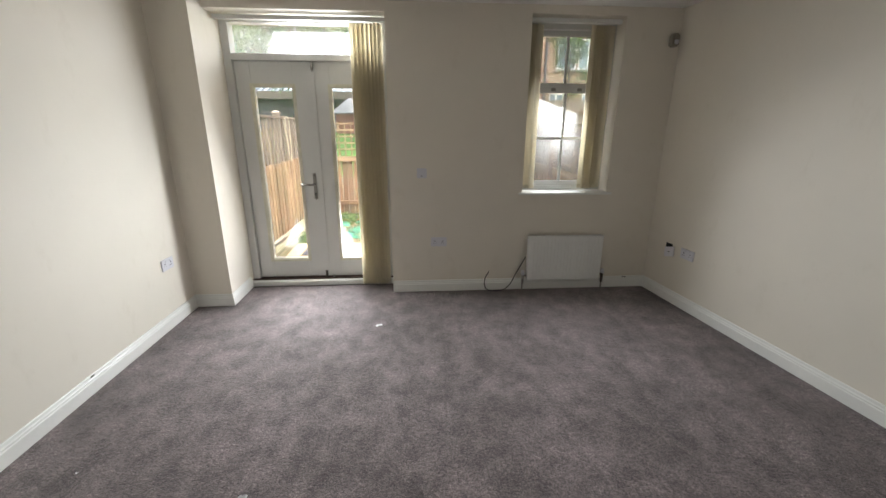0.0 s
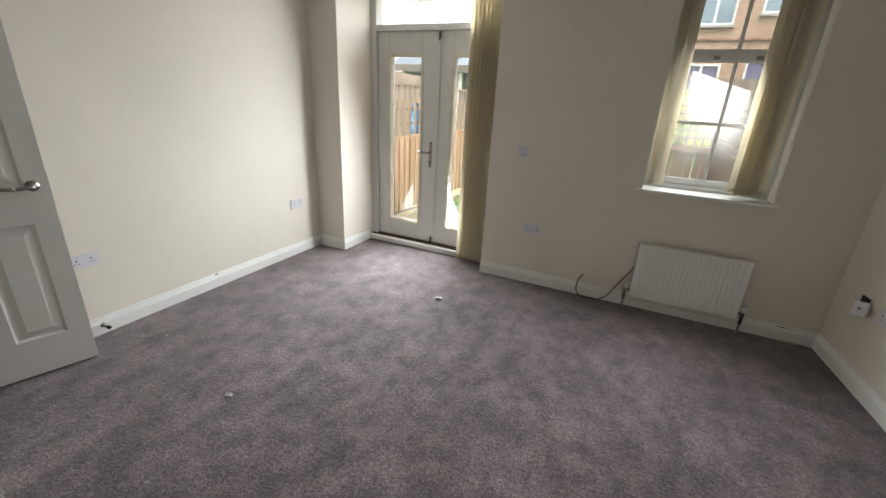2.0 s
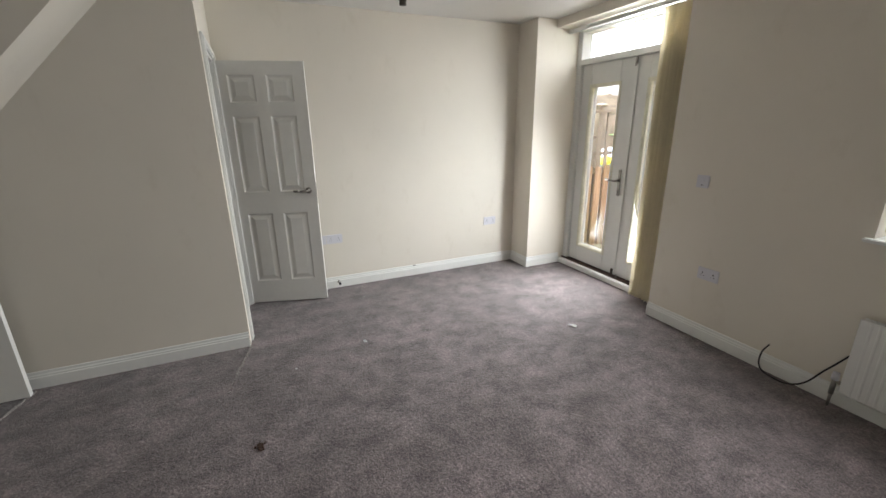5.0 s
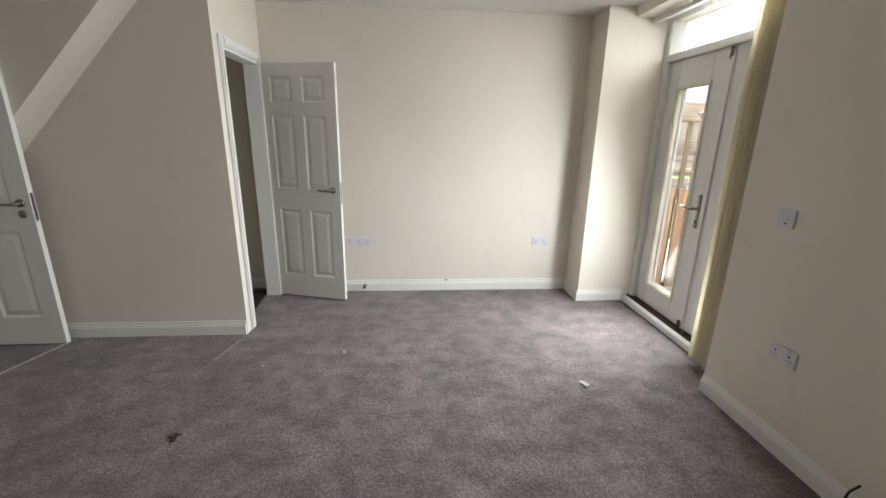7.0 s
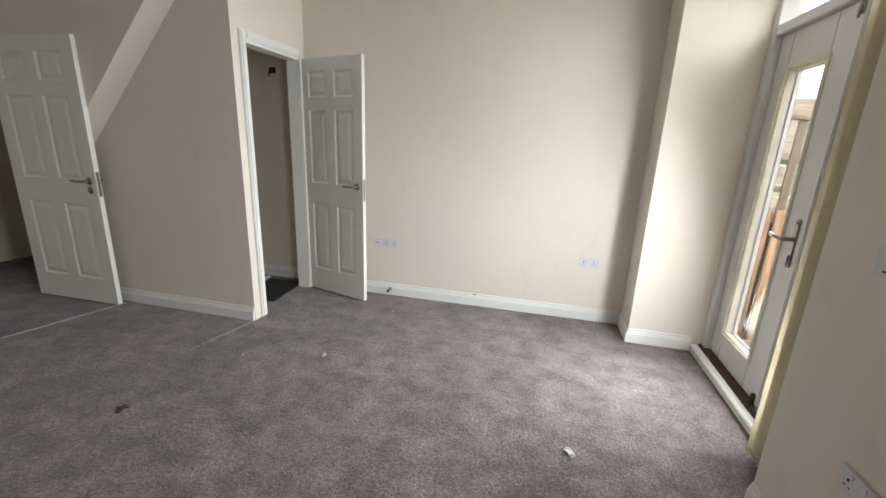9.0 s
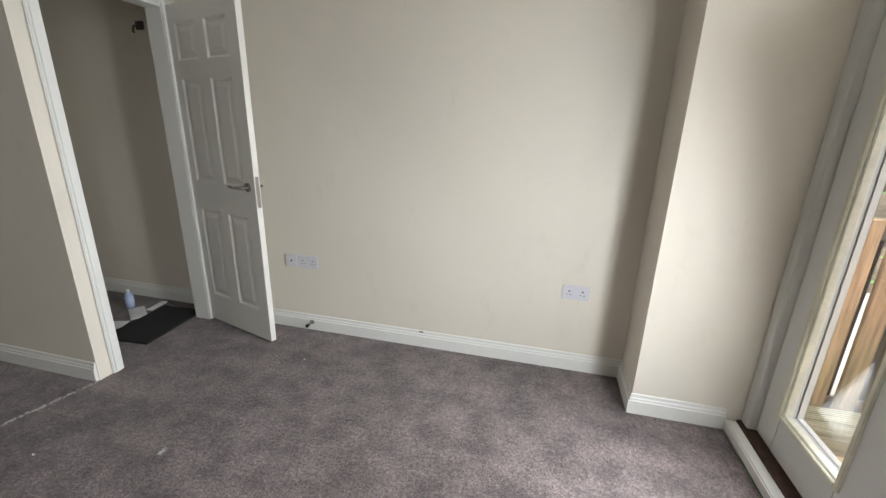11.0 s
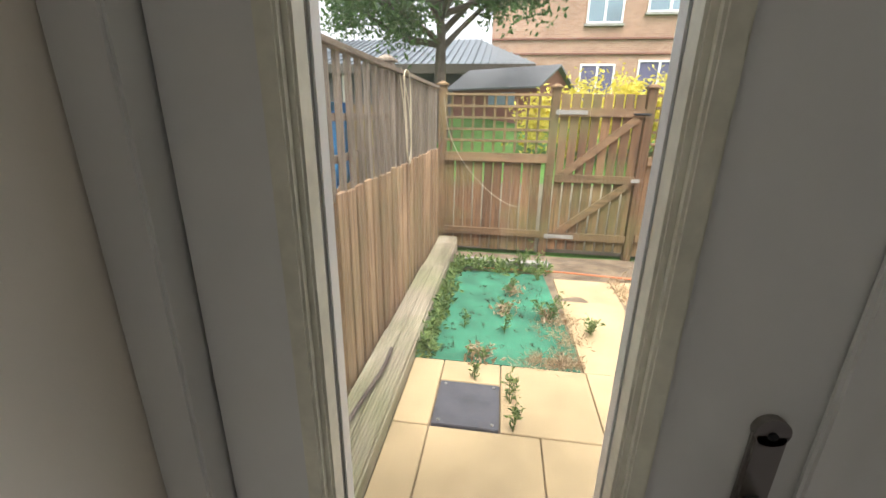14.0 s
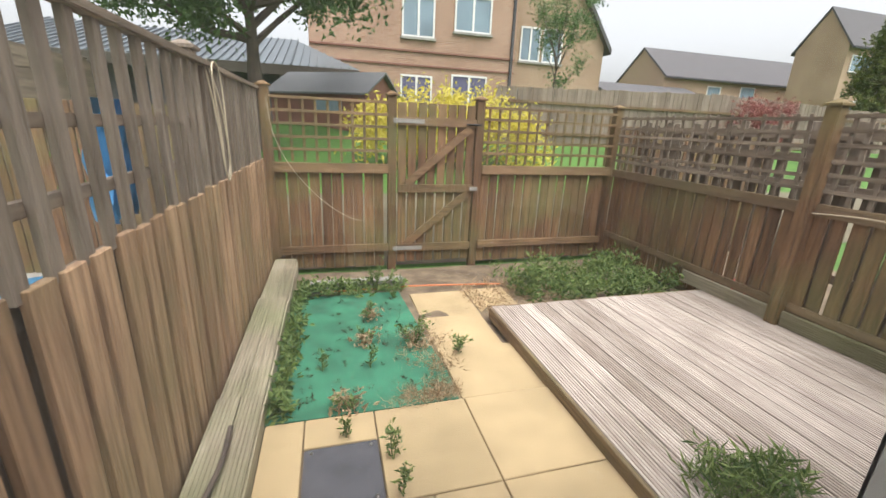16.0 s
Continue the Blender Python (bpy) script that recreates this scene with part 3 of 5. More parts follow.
# ---- vertical blinds ----
def slat(name, x, y, z0, z1, ang, parent, w=0.089):
    bm = bmesh.new()
    n = 6
    top, bot = [], []
    for i in range(n + 1):
        u = (i / n - 0.5) * w
        c = 0.006 * (1 - (2 * i / n - 1) ** 2)
        top.append((u, c, z1)), bot.append((u, c, z0))
    for s in (0, 0.0012):
        vt = [bm.verts.new((p[0], p[1] + s, p[2])) for p in top]
        vb = [bm.verts.new((p[0], p[1] + s, p[2])) for p in bot]
        for i in range(n):
            bm.faces.new((vb[i], vb[i + 1], vt[i + 1], vt[i]) if s == 0 else (vb[i], vt[i], vt[i + 1], vb[i + 1]))
    ob = part("slat", bm, FABRIC, parent, smooth=True)
    ob.matrix_basis = pose(x, y, 0, 0, 0, ang)
    bm = bmesh.new()
    box(bm, -w / 2, w / 2, -0.0015, 0.0035, z0 + 0.004, z0 + 0.03)
    part("weight", bm, FABRIC, ob)


def blind(label, xs, y, z0, z1, rail, seed, turn=(52, 78)):
    rnd = random.Random(seed)
    b = thing("vertical_blind", label, "blind")
    bm = bmesh.new()
    box(bm, rail[0], rail[1], y - 0.02, y + 0.02, z1 + 0.012, z1 + 0.045, 0.004)
    part("headrail", bm, UPVC, b, "white slim headrail")
    for x in xs:
        slat("slat", x, y + rnd.uniform(-0.006, 0.006), z0 + rnd.uniform(-0.004, 0.006), z1, rnd.uniform(*turn), b)
    return b


blind("cream fabric vertical blind drawn to one side of the garden doors", [-0.50 + 0.032 * i for i in range(8)], 3.812, 0.03, 2.318, (DX0 + 0.01, DX1 - 0.005), 3)
blind("cream fabric vertical blind parted to both sides of the window", [1.012, 1.035, 1.06] + [1.53 + 0.035 * i for i in range(5)], 3.735, 0.965, 2.325, (WX0 + 0.005, WX1 - 0.005), 5, (22, 42))

# ---- radiator and pipes ----
rad = thing("radiator", "white enamelled panel radiator below the window", "radiator")
rx0, rx1, rz0, rz1 = 1.035, 1.742, 0.12, 0.545
bm = bmesh.new()
prof = [(rx0, 3.584), (rx0, 3.576), (rx0 + 0.004, 3.572), (rx0 + 0.03, 3.572)]
n = 20
for i in range(n):
    x, g = rx0 + 0.03 + (rx1 - rx0 - 0.06) * i / n, (rx1 - rx0 - 0.06) / n
    prof += [(x + g * 0.3, 3.572), (x + g * 0.4, 3.5695), (x + g * 0.6, 3.5695), (x + g * 0.7, 3.572)]
prof += [(rx1 - 0.03, 3.572), (rx1 - 0.004, 3.572), (rx1, 3.576), (rx1, 3.584)]
prism(bm, [(x, y, rz0) for x, y in prof], (0, 0, rz1 - rz0))
part("front_panel", bm, RADI, rad)
part("back_panel", B(rx0 + 0.01, rx1 - 0.01, 3.62, 3.632, rz0 + 0.01, rz1 - 0.01, bev=0.004), RADI, rad)
for x in (rx0, rx1 - 0.012):
    part("side_panel", B(x, x + 0.012, 3.584, 3.632, rz0 + 0.01, rz1 - 0.004, bev=0.002), RADI, rad)
bm = bmesh.new()
for i in range(34):
    x = rx0 + 0.02 + i * (rx1 - rx0 - 0.04) / 33
    box(bm, x - 0.004, x + 0.004, 3.585, 3.62, rz1 - 0.007, rz1 - 0.003)
box(bm, rx0 + 0.012, rx1 - 0.012, 3.585, 3.588, rz1 - 0.006, rz1 - 0.002), box(bm, rx0 + 0.012, rx1 - 0.012, 3.617, 3.62, rz1 - 0.006, rz1 - 0.002)
part("top_grille", bm, RADI, rad)
for x in (1.2, 1.6):
    part("bracket", B(x - 0.015, x + 0.015, 3.63, 3.66, 0.2, 0.5), RADI, rad)
for sx, x in ((-1, rx0), (1, rx1)):
    bm = bmesh.new()
    cyl(bm, (x, 3.603, 0.155), (x + sx * 0.035, 3.603, 0.155), 0.01), cyl(bm, (x + sx * 0.035, 3.603, 0.075), (x + sx * 0.035, 3.603, 0.165), 0.012)
    v = part("valve", bm, DARKM if sx > 0 else CHROME, rad, "metal radiator valve", True)
    bm = bmesh.new()
    cyl(bm, (x + sx * 0.035, 3.603, 0.165), (x + sx * 0.035, 3.603, 0.205), 0.018, 0.015, 14)
    part("valve_cap", bm, PLASTIC, v, "white plastic cap", True)
    bm = bmesh.new()
    cyl(bm, (x + sx * 0.035, 3.603, 0.0), (x + sx * 0.035, 3.603, 0.08), 0.0075)
    part("pipe", bm, CHROME, rad, smooth=True)


# ---- switches and sockets ----
def plate(name, label, category, m, w, h, kind_of):
    """Wall plate; its own x runs along the wall, y out of the wall."""
    t = thing(name, label, category)
    t.matrix_basis = m
    bm = bmesh.new()
    box(bm, -w / 2, w / 2, 0, 0.010, -h / 2, h / 2, 0.003)
    part("faceplate", bm, PLASTIC, t)
    if kind_of == "double":
        for s in (-1, 1):
            c = s * w / 4
            bm = bmesh.new()
            box(bm, c - 0.004, c + 0.004, 0.0095, 0.0108, 0.004, 0.013)
            box(bm, c - 0.013, c - 0.006, 0.0095, 0.0108, -0.014, -0.010), box(bm, c + 0.006, c + 0.013, 0.0095, 0.0108, -0.014, -0.010)
            part("pin_holes", bm, BLACK, t)
            part("rocker", B(c - s * 0.012 - 0.005, c - s * 0.012 + 0.005, 0.009, 0.0135, 0.018, 0.034, bev=0.001), PLASTIC, t)
    elif kind_of == "aerial":
        bm = bmesh.new()
        cyl(bm, (0, 0.009, 0), (0, 0.014, 0), 0.006)
        part("aerial_hole", bm, DARKM, t)
    elif kind_of == "spur":
        part("fuse_holder", B(-0.012, 0.012, 0.009, 0.013, -0.008, 0.016, bev=0.001), PLASTIC, t)
        part("cable_outlet", B(-0.006, 0.006, 0.0095, 0.0108, -0.026, -0.02), BLACK, t)
    return t


def on_n(x, z):
    return pose(x, YN, z, 0, 0, 180)


def on_w(y, z):
    return pose(XL, y, z, 0, 0, -90)


def on_e(y, z):
    return pose(east(y), y, z, 0, 0, 90 + math.degrees(math.atan(SLANT)))


plate("wall_socket", "white plastic double socket low on the window wall", "socket", on_n(0.205, 0.487), 0.146, 0.086, "double")
plate("fused_spur", "white plastic fused spur switch on the window wall", "switch", on_n(0.055, 1.115), 0.086, 0.086, "spur")
plate("wall_socket", "white plastic double socket low on the side wall", "socket", on_w(3.14, 0.49), 0.146, 0.086, "double")
plate("wall_socket", "white plastic double socket beside the aerial plate", "socket", on_w(1.455, 0.488), 0.146, 0.086, "double")
plate("aerial_socket", "white plastic aerial socket beside the double socket", "socket", on_w(1.335, 0.488), 0.086, 0.086, "aerial")
plate("wall_socket", "white plastic double socket near the corner", "socket", on_e(3.16, 0.475), 0.146, 0.086, "double")
t = plate("wall_socket", "broken socket plate hanging loose from its wall box", "socket", on_e(3.33, 0.455) @ pose(0, 0.035, 0, 15, 12, 20), 0.086, 0.086, "aerial")
bm = bmesh.new()
box(bm, -0.04, 0.04, -0.004, 0.003, -0.04, 0.04, 0.002)
t = part("socket_box", bm, BLACK)
t.matrix_basis = on_e(3.385, 0.475)
tagged(t, "open dark wall box behind a loose socket", "socket box")

# ---- cable, pendant, sensor, scraps ----
def cord(name, pts, r, material, label, category):
    cu = bpy.data.curves.new(name, "CURVE")
    cu.dimensions, cu.bevel_depth, cu.bevel_resolution = "3D", r, 2
    sp = cu.splines.new("BEZIER")
    sp.bezier_points.add(len(pts) - 1)
    for bp, p in zip(sp.bezier_points, pts):
        bp.co, bp.handle_left_type, bp.handle_right_type = p, "AUTO", "AUTO"
    cu.materials.append(material)
    return tagged(new(name, cu), label, category)


cord("aerial_cable", [(1.03, 3.64, 0.33), (0.95, 3.625, 0.19), (0.84, 3.60, 0.03), (0.72, 3.60, 0.008), (0.655, 3.605, 0.03), (0.64, 3.61, 0.12), (0.675, 3.60, 0.205)], 0.0045, BLACK, "loose black cable hanging beside the radiator", "cable")
pen = thing("pendant_light", "bare bulb holder hanging from the ceiling on a flex", "pendant light", (0.1, 1.53, CEIL_Z))
bm = bmesh.new()
cyl(bm, (0, 0, -0.001), (0, 0, -0.03), 0.05, 0.042, 20)
part("ceiling_rose", bm, PLASTIC, pen, smooth=True)
bm = bmesh.new()
cyl(bm, (0, 0, -0.03), (0, 0, -0.40), 0.0032)
part("flex", bm, PLASTIC, pen, smooth=True)
bm = bmesh.new()
cyl(bm, (0, 0, -0.395), (0, 0, -0.42), 0.009, 0.017, 16), cyl(bm, (0, 0, -0.42), (0, 0, -0.455), 0.018, 0.0185, 16), cyl(bm, (0, 0, -0.455), (0, 0, -0.475), 0.0145, 0.0145, 16)
part("bulb_holder", bm, DARKM, pen, "grey bulb holder", True)
sen = thing("alarm_sensor", "small grey motion alarm sensor high in the corner", "sensor", (2.16, 3.60, 2.20))
part("housing", B(-0.03, 0.03, -0.02, 0.055, -0.05, 0.05, bev=0.012), plain("grey_plastic", (0.30, 0.27, 0.22), 0.5), sen)
part("lens", B(-0.02, 0.02, -0.026, -0.016, -0.035, 0.0, bev=0.006), PLASTIC, sen)


def scrap(x, y, s, ang, rnd):
    bm = bmesh.new()
    n = 5
    vs = [[bm.verts.new(((i / n - 0.5) * s * 1.8, (j / 2 - 0.5) * s, 0.004 + rnd.uniform(0, 0.008))) for j in range(3)] for i in range(n + 1)]
    for i in range(n):
        for j in range(2):
            bm.faces.new((vs[i][j], vs[i + 1][j], vs[i + 1][j + 1], vs[i][j + 1]))
    r = bmesh.ops.solidify(bm, geom=bm.faces[:], thickness=0.0015)
    ob = part("paper_scrap", bm, PAPER)
    ob.matrix_basis = pose(x, y, 0.002, 0, 0, ang)
    tagged(ob, "crumpled white scrap of paper on the carpet", "litter")


rnd = random.Random(8)
scrap(-0.31, 2.96, 0.032, 35, rnd), scrap(-0.758, 1.44, 0.02, 10, rnd), scrap(-0.60, 0.95, 0.008, 60, rnd), scrap(-1.55, 1.62, 0.007, 0, rnd)
for y in (2.24,):
    tagged(part("skirting_chip", B(XL + 0.0165, XL + 0.019, y - 0.014, y + 0.014, 0.104, 0.111), DARKM), "small dark chip mark on the skirting board", "mark")
tagged(part("skirting_chip", B(2.0, 2.05, YN - 0.019, YN - 0.0165, 0.1, 0.106), DARKM), "small dark chip mark on the skirting board", "mark")
ds = thing("door_stop", "small brass door stop on the skirting board", "door stop", (XL + 0.017, 1.46, 0.06))
bm = bmesh.new()
cyl(bm, (0, 0, 0), (0.05, 0, 0), 0.006), cyl(bm, (0, 0, 0), (0.004, 0, 0), 0.016)
part("stem", bm, CHROME, ds, smooth=True)
bm = bmesh.new()
cyl(bm, (0.05, 0, 0), (0.068, 0, 0), 0.011)
part("rubber_tip", bm, BLACK, ds, smooth=True)
bm = bmesh.new()
for i in range(26):
    a = rnd.uniform(0, 6.28)
    r0 = rnd.uniform(0, 0.03)
    box(bm, r0 * math.cos(a) - 0.006, r0 * math.cos(a) + 0.006, r0 * math.sin(a) - 0.004, r0 * math.sin(a) + 0.004, 0, 0.004 + rnd.uniform(0, 0.004))
ob = part("carpet_stain", bm, BROWNM)
ob.location = (0.02, 0.73, 0.001)
tagged(ob, "small dark crusted spot on the carpet", "stain", kind="stuff")
# pale carpet seam and worn strip
bm = bmesh.new()
for i in range(150):
    u = i / 150
    x, y = -1.02 + u * 1.0 * 0.7 + rnd.uniform(-0.006, 0.006), -0.505 - 0.185 * u + rnd.uniform(-0.006, 0.006)
    box(bm, x - 0.006, x + 0.006, y - 0.004, y + 0.004, 0, 0.003 + rnd.uniform(0, 0.003))
for i in range(130):
    u = (i / 130)
    x, y = PX + 0.02 + u * 0.55 + rnd.uniform(-0.01, 0.01), PY + 0.0 - 0.12 * u + rnd.uniform(-0.008, 0.008)
    if rnd.random() < 1 - u * 0.8:
        box(bm, x - 0.004, x + 0.004, y - 0.003, y + 0.003, 0, 0.003 + rnd.uniform(0, 0.003))
tagged(part("carpet_seam", bm, plain("frayed_backing", (0.42, 0.39, 0.37), 0.95)), "pale frayed fibres along the carpet joins", "carpet seam", kind="stuff")
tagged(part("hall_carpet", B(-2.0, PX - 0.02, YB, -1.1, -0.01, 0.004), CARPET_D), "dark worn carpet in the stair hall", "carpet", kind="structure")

bm = bmesh.new()
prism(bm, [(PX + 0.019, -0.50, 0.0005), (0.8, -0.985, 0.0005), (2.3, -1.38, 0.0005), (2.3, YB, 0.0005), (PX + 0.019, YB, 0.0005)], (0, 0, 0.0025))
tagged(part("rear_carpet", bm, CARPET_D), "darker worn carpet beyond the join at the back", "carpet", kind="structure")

# ---- lobby ----
dm = thing("door_mat", "black rubber backed door mat in the lobby", "door mat", (-1.66, 0.40, 0.001))
bm = bmesh.new()
box(bm, -0.25, 0.25, -0.17, 0.17, 0, 0.012, 0.004)
dm.rotation_euler = (0, 0, radians(4))
part("mat", bm, BLACK, dm)
for i, (x, y, w, d, a, mt) in enumerate(((-1.55, 0.12, 0.11, 0.2, 20, PAPER), (-1.75, 0.13, 0.1, 0.21, -35, PAPER), (-1.45, 0.18, 0.08, 0.15, 60, BLUE_L), (-1.88, 0.16, 0.16, 0.05, 10, PAPER))):
    bm = bmesh.new()
    box(bm, -w / 2, w / 2, -d / 2, d / 2, 0, 0.006, 0.002)
    box(bm, -w / 2 + 0.01, w / 2 - 0.01, -d / 2 + 0.015, d / 2 - 0.015, 0.006, 0.0085, 0.001)
    ob = part("letter", bm, mt)
    ob.matrix_basis = pose(x, y, 0.002 + 0.001 * i, 0, 0, a)
    tagged(ob, "unopened post lying on the lobby floor", "letter", "post on the lobby floor")
bt = thing("plastic_bottle", "small clear plastic bottle on the lobby floor", "bottle", (-1.82, -0.02, 0.001))
bm = bmesh.new()
cyl(bm, (0, 0, 0), (0, 0, 0.09), 0.03, 0.03, 16), cyl(bm, (0, 0, 0.09), (0, 0, 0.12), 0.03, 0.012, 16)
part("body", bm, BLUE_L, bt, smooth=True)
bm = bmesh.new()
cyl(bm, (0, 0, 0.12), (0, 0, 0.14), 0.014)
part("cap", bm, PLASTIC, bt, smooth=True)
ch = thing("wall_hook", "dark metal hook high on the lobby wall", "hook", (-2.02, 0.30, 1.93))
bm = bmesh.new()
box(bm, 0, 0.012, -0.03, 0.03, -0.025, 0.025, 0.003)
part("base", bm, DARKM, ch)
bm = bmesh.new()
tube(bm, [(0.01, 0, 0), (0.05, 0, -0.01), (0.06, 0, -0.04), (0.05, 0, -0.05)], 0.006)
part("prong", bm, DARKM, ch)

# ---- garden ground ----
def gz(y):
    """Height of the garden: level by the house, a slight fall to the back fence, then a rising lawn."""
    if y < 5.8:
        return -0.10
    if y < 8.4:
        return -0.10 - (y - 5.8) * 0.042
    if y < 9.2:
        return -0.209 + (y - 8.4) / 0.8 * 0.5
    return min(1.35, 0.29 + (y - 9.2) * 0.22)


def ground_sheet():
    xs = [-900, -200, -60, -25] + [-12 + i for i in range(33)] + [25, 60, 200, 900]
    ys = [-900, -200, -40, 0, 3.5, 4.5, 5.8, 7, 8.4, 8.8, 9.2] + [9.8 + 0.6 * i for i in range(12)] + [20, 30, 60, 200, 900]
    bm = bmesh.new()
    vs = [[bm.verts.new((x, y, gz(y) - 0.05)) for y in ys] for x in xs]
    for i in range(len(xs) - 1):
        for j in range(len(ys) - 1):
            bm.faces.new((vs[i][j], vs[i + 1][j], vs[i + 1][j + 1], vs[i][j + 1]))
    bmesh.ops.recalc_face_normals(bm, faces=bm.faces[:])
    return tagged(part("ground", bm, LAWN), "green lawn rising beyond the garden fence", "ground", kind="structure")


ground_sheet()
bm = bmesh.new()
v = [[bm.verts.new((x, y, gz(y) - 0.022 + (0.012 * noise.noise((x * 3, y * 3, 0)) if y > 6.3 else 0))) for y in [4.06 + 0.15 * j for j in range(29)]] for x in [-1.95 + 0.15 * i for i in range(28)]]
for i in range(27):
    for j in range(28):
        bm.faces.new((v[i][j], v[i + 1][j], v[i + 1][j + 1], v[i][j + 1]))
bmesh.ops.recalc_face_normals(bm, faces=bm.faces[:])
tagged(part("garden_soil", bm, SOIL), "dry bare earth under the paving and weeds", "soil", kind="structure")

pav = thing("pavement", "buff concrete paving slabs laid beside the decking", "paving", kind="structure")


def slab(x0, x1, y0, y1, dz=0.0):
    bm = bmesh.new()
    z = gz((y0 + y1) / 2)
    box(bm, x0 + 0.003, x1 - 0.003, y0 + 0.003, y1 - 0.003, z - 0.045 + dz, z + dz)
    bmesh.ops.bevel(bm, geom=[e for e in bm.edges], offset=0.004, segments=1, affect="EDGES")
    part("paving_slab", bm, SLAB, pav)


slab(-1.69, -1.50, 5.20, 5.77), slab(-1.50, -1.153, 5.565, 5.77), slab(-1.153, -0.648, 5.20, 5.77), slab(-0.648, -0.105, 5.20, 5.77)
slab(-1.69, -1.50, 4.63, 5.20), slab(-1.50, -0.96, 4.63, 5.20), slab(-0.96, -0.648, 4.63, 5.20), slab(-0.648, -0.105, 4.63, 5.20)
slab(-1.69, -1.15, 4.07, 4.63), slab(-1.15, -0.62, 4.07, 4.63), slab(-0.62, -0.105, 4.07, 4.63)
slab(-0.655, -0.105, 5.775, 6.31), slab(-0.655, -0.15, 6.32, 6.86, -0.008), slab(-0.65, -0.12, 6.87, 7.42, -0.012), slab(-0.11, 0.30, 6.9, 7.45, -0.016)
mh = thing("manhole_cover", "grey steel inspection cover set in the paving", "manhole cover", (0, 0, 0))
part("plate", B(-1.492, -1.158, 5.21, 5.558, -0.13, -0.097, bev=0.004), MANH, mh)
for x in (-1.46, -1.19):
    for y in (5.24, 5.53):
        bm = bmesh.new()
        cyl(bm, (x, y, -0.0975), (x, y, -0.094), 0.009)
        part("screw", bm, CHROME, mh, smooth=True)
bm = bmesh.new()
pts = [(-1.70, 5.775), (-0.675, 5.775), (-0.66, 6.1), (-0.70, 6.6), (-0.72, 7.1), (-0.74, 7.52), (-1.68, 7.52)]
prism(bm, [(x, y, gz(y) - 0.004) for x, y in pts], (0, 0, -0.02))
tagged(part("turf_mat", bm, GREEN), "bright green artificial turf mat with weeds growing through", "artificial turf")

# ---- decking ----
def grooved(w, L, t, grooves=7):
    """Deck board along +y with ridges on top."""
    bm = bmesh.new()
    prof = [(0, -t), (0, -0.004)]
    g = w / grooves
    for i in range(grooves):
        x = i * g
        prof += [(x + g * 0.12, 0), (x + g * 0.62, 0), (x + g * 0.70, -0.006), (x + g * 0.98, -0.006)]
    prof += [(w, -0.004), (w, -t)]
    a = [bm.verts.new((x, 0, z)) for x, z in prof]
    b = [bm.verts.new((x, L, z)) for x, z in prof]
    for i in range(len(prof)):
        j = (i + 1) % len(prof)
        bm.faces.new((a[i], b[i], b[j], a[j]))
    bm.faces.new(a), bm.faces.new(b[::-1])
    bmesh.ops.recalc_face_normals(bm, faces=bm.faces[:])
    return bm


DZ = -0.022
deck = thing("decking", "low bleached timber deck with grooved boards", "decking")
dbm = mesh_of("deck_board", grooved(0.114, 2.62, 0.028, 6), DECKM)
for i in range(18):
    piece("deck_board", dbm, deck, pose(-0.10 + i * 0.1215, 4.10 + random.uniform(-0.006, 0.004), DZ + random.uniform(-0.002, 0.002)))
part("fascia", B(-0.125, -0.101, 4.10, 6.72, -0.12, DZ - 0.004, bev=0.003), WOOD_Y, deck)
part("fascia", B(-0.10, 2.08, 6.722, 6.745, -0.14, DZ - 0.006, bev=0.003), WOOD_X, deck)
up = mesh_of("upstand_board", grooved(0.118, 1.0, 0.026), SLEEP)
for y0, y1 in ((4.1, 5.995), (6.105, 6.95)):
    o = piece("upstand_board", up, deck, pose(2.005, y0, DZ + 0.002, 0, -90, 0) @ Matrix.Diagonal((1, y1 - y0, 1, 1)))

sl = thing("sleeper_bench", "mossy grooved timber kerb boards along the fence foot", "timber edging")
for y0, y1, dz in ((4.08, 5.88, 0.012), (5.895, 7.15, 0.0), (7.16, 8.2, -0.02)):
    for k in range(2):
        bm = grooved(0.104, y1 - y0, 0.03, 6)
        ob = part("board", bm, SLEEP, sl)
        ob.matrix_basis = pose(-1.912 + 0.108 * k, y0, dz, 0, 0, random.uniform(-0.2, 0.2))
    part("side_board", B(-1.712, -1.692, y0, y1, -0.2, dz - 0.032, bev=0.003), SLEEP, sl)
cu = cord("dead_branch", [(-1.86, 4.75, 0.03), (-1.82, 5.2, 0.035), (-1.79, 5.4, 0.05), (-1.80, 5.62, 0.04)], 0.011, BARK, "dead dry stick lying on the timber edging", "stick")
part_b = part("back_sleeper", B(-1.6, -0.66, 7.62, 7.74, -0.2, -0.10, bev=0.006), CONC)
tagged(part_b, "pale timber sleeper below the back fence", "sleeper")
cord("garden_hose", [(-1.45, 7.57, -0.155), (-1.1, 7.55, -0.15), (-0.72, 7.58, -0.155), (-0.5, 7.56, -0.15), (-0.1, 7.52, -0.15), (0.3, 7.50, -0.16)], 0.009, ORANGE, "faded orange hose along the back of the garden", "hose")


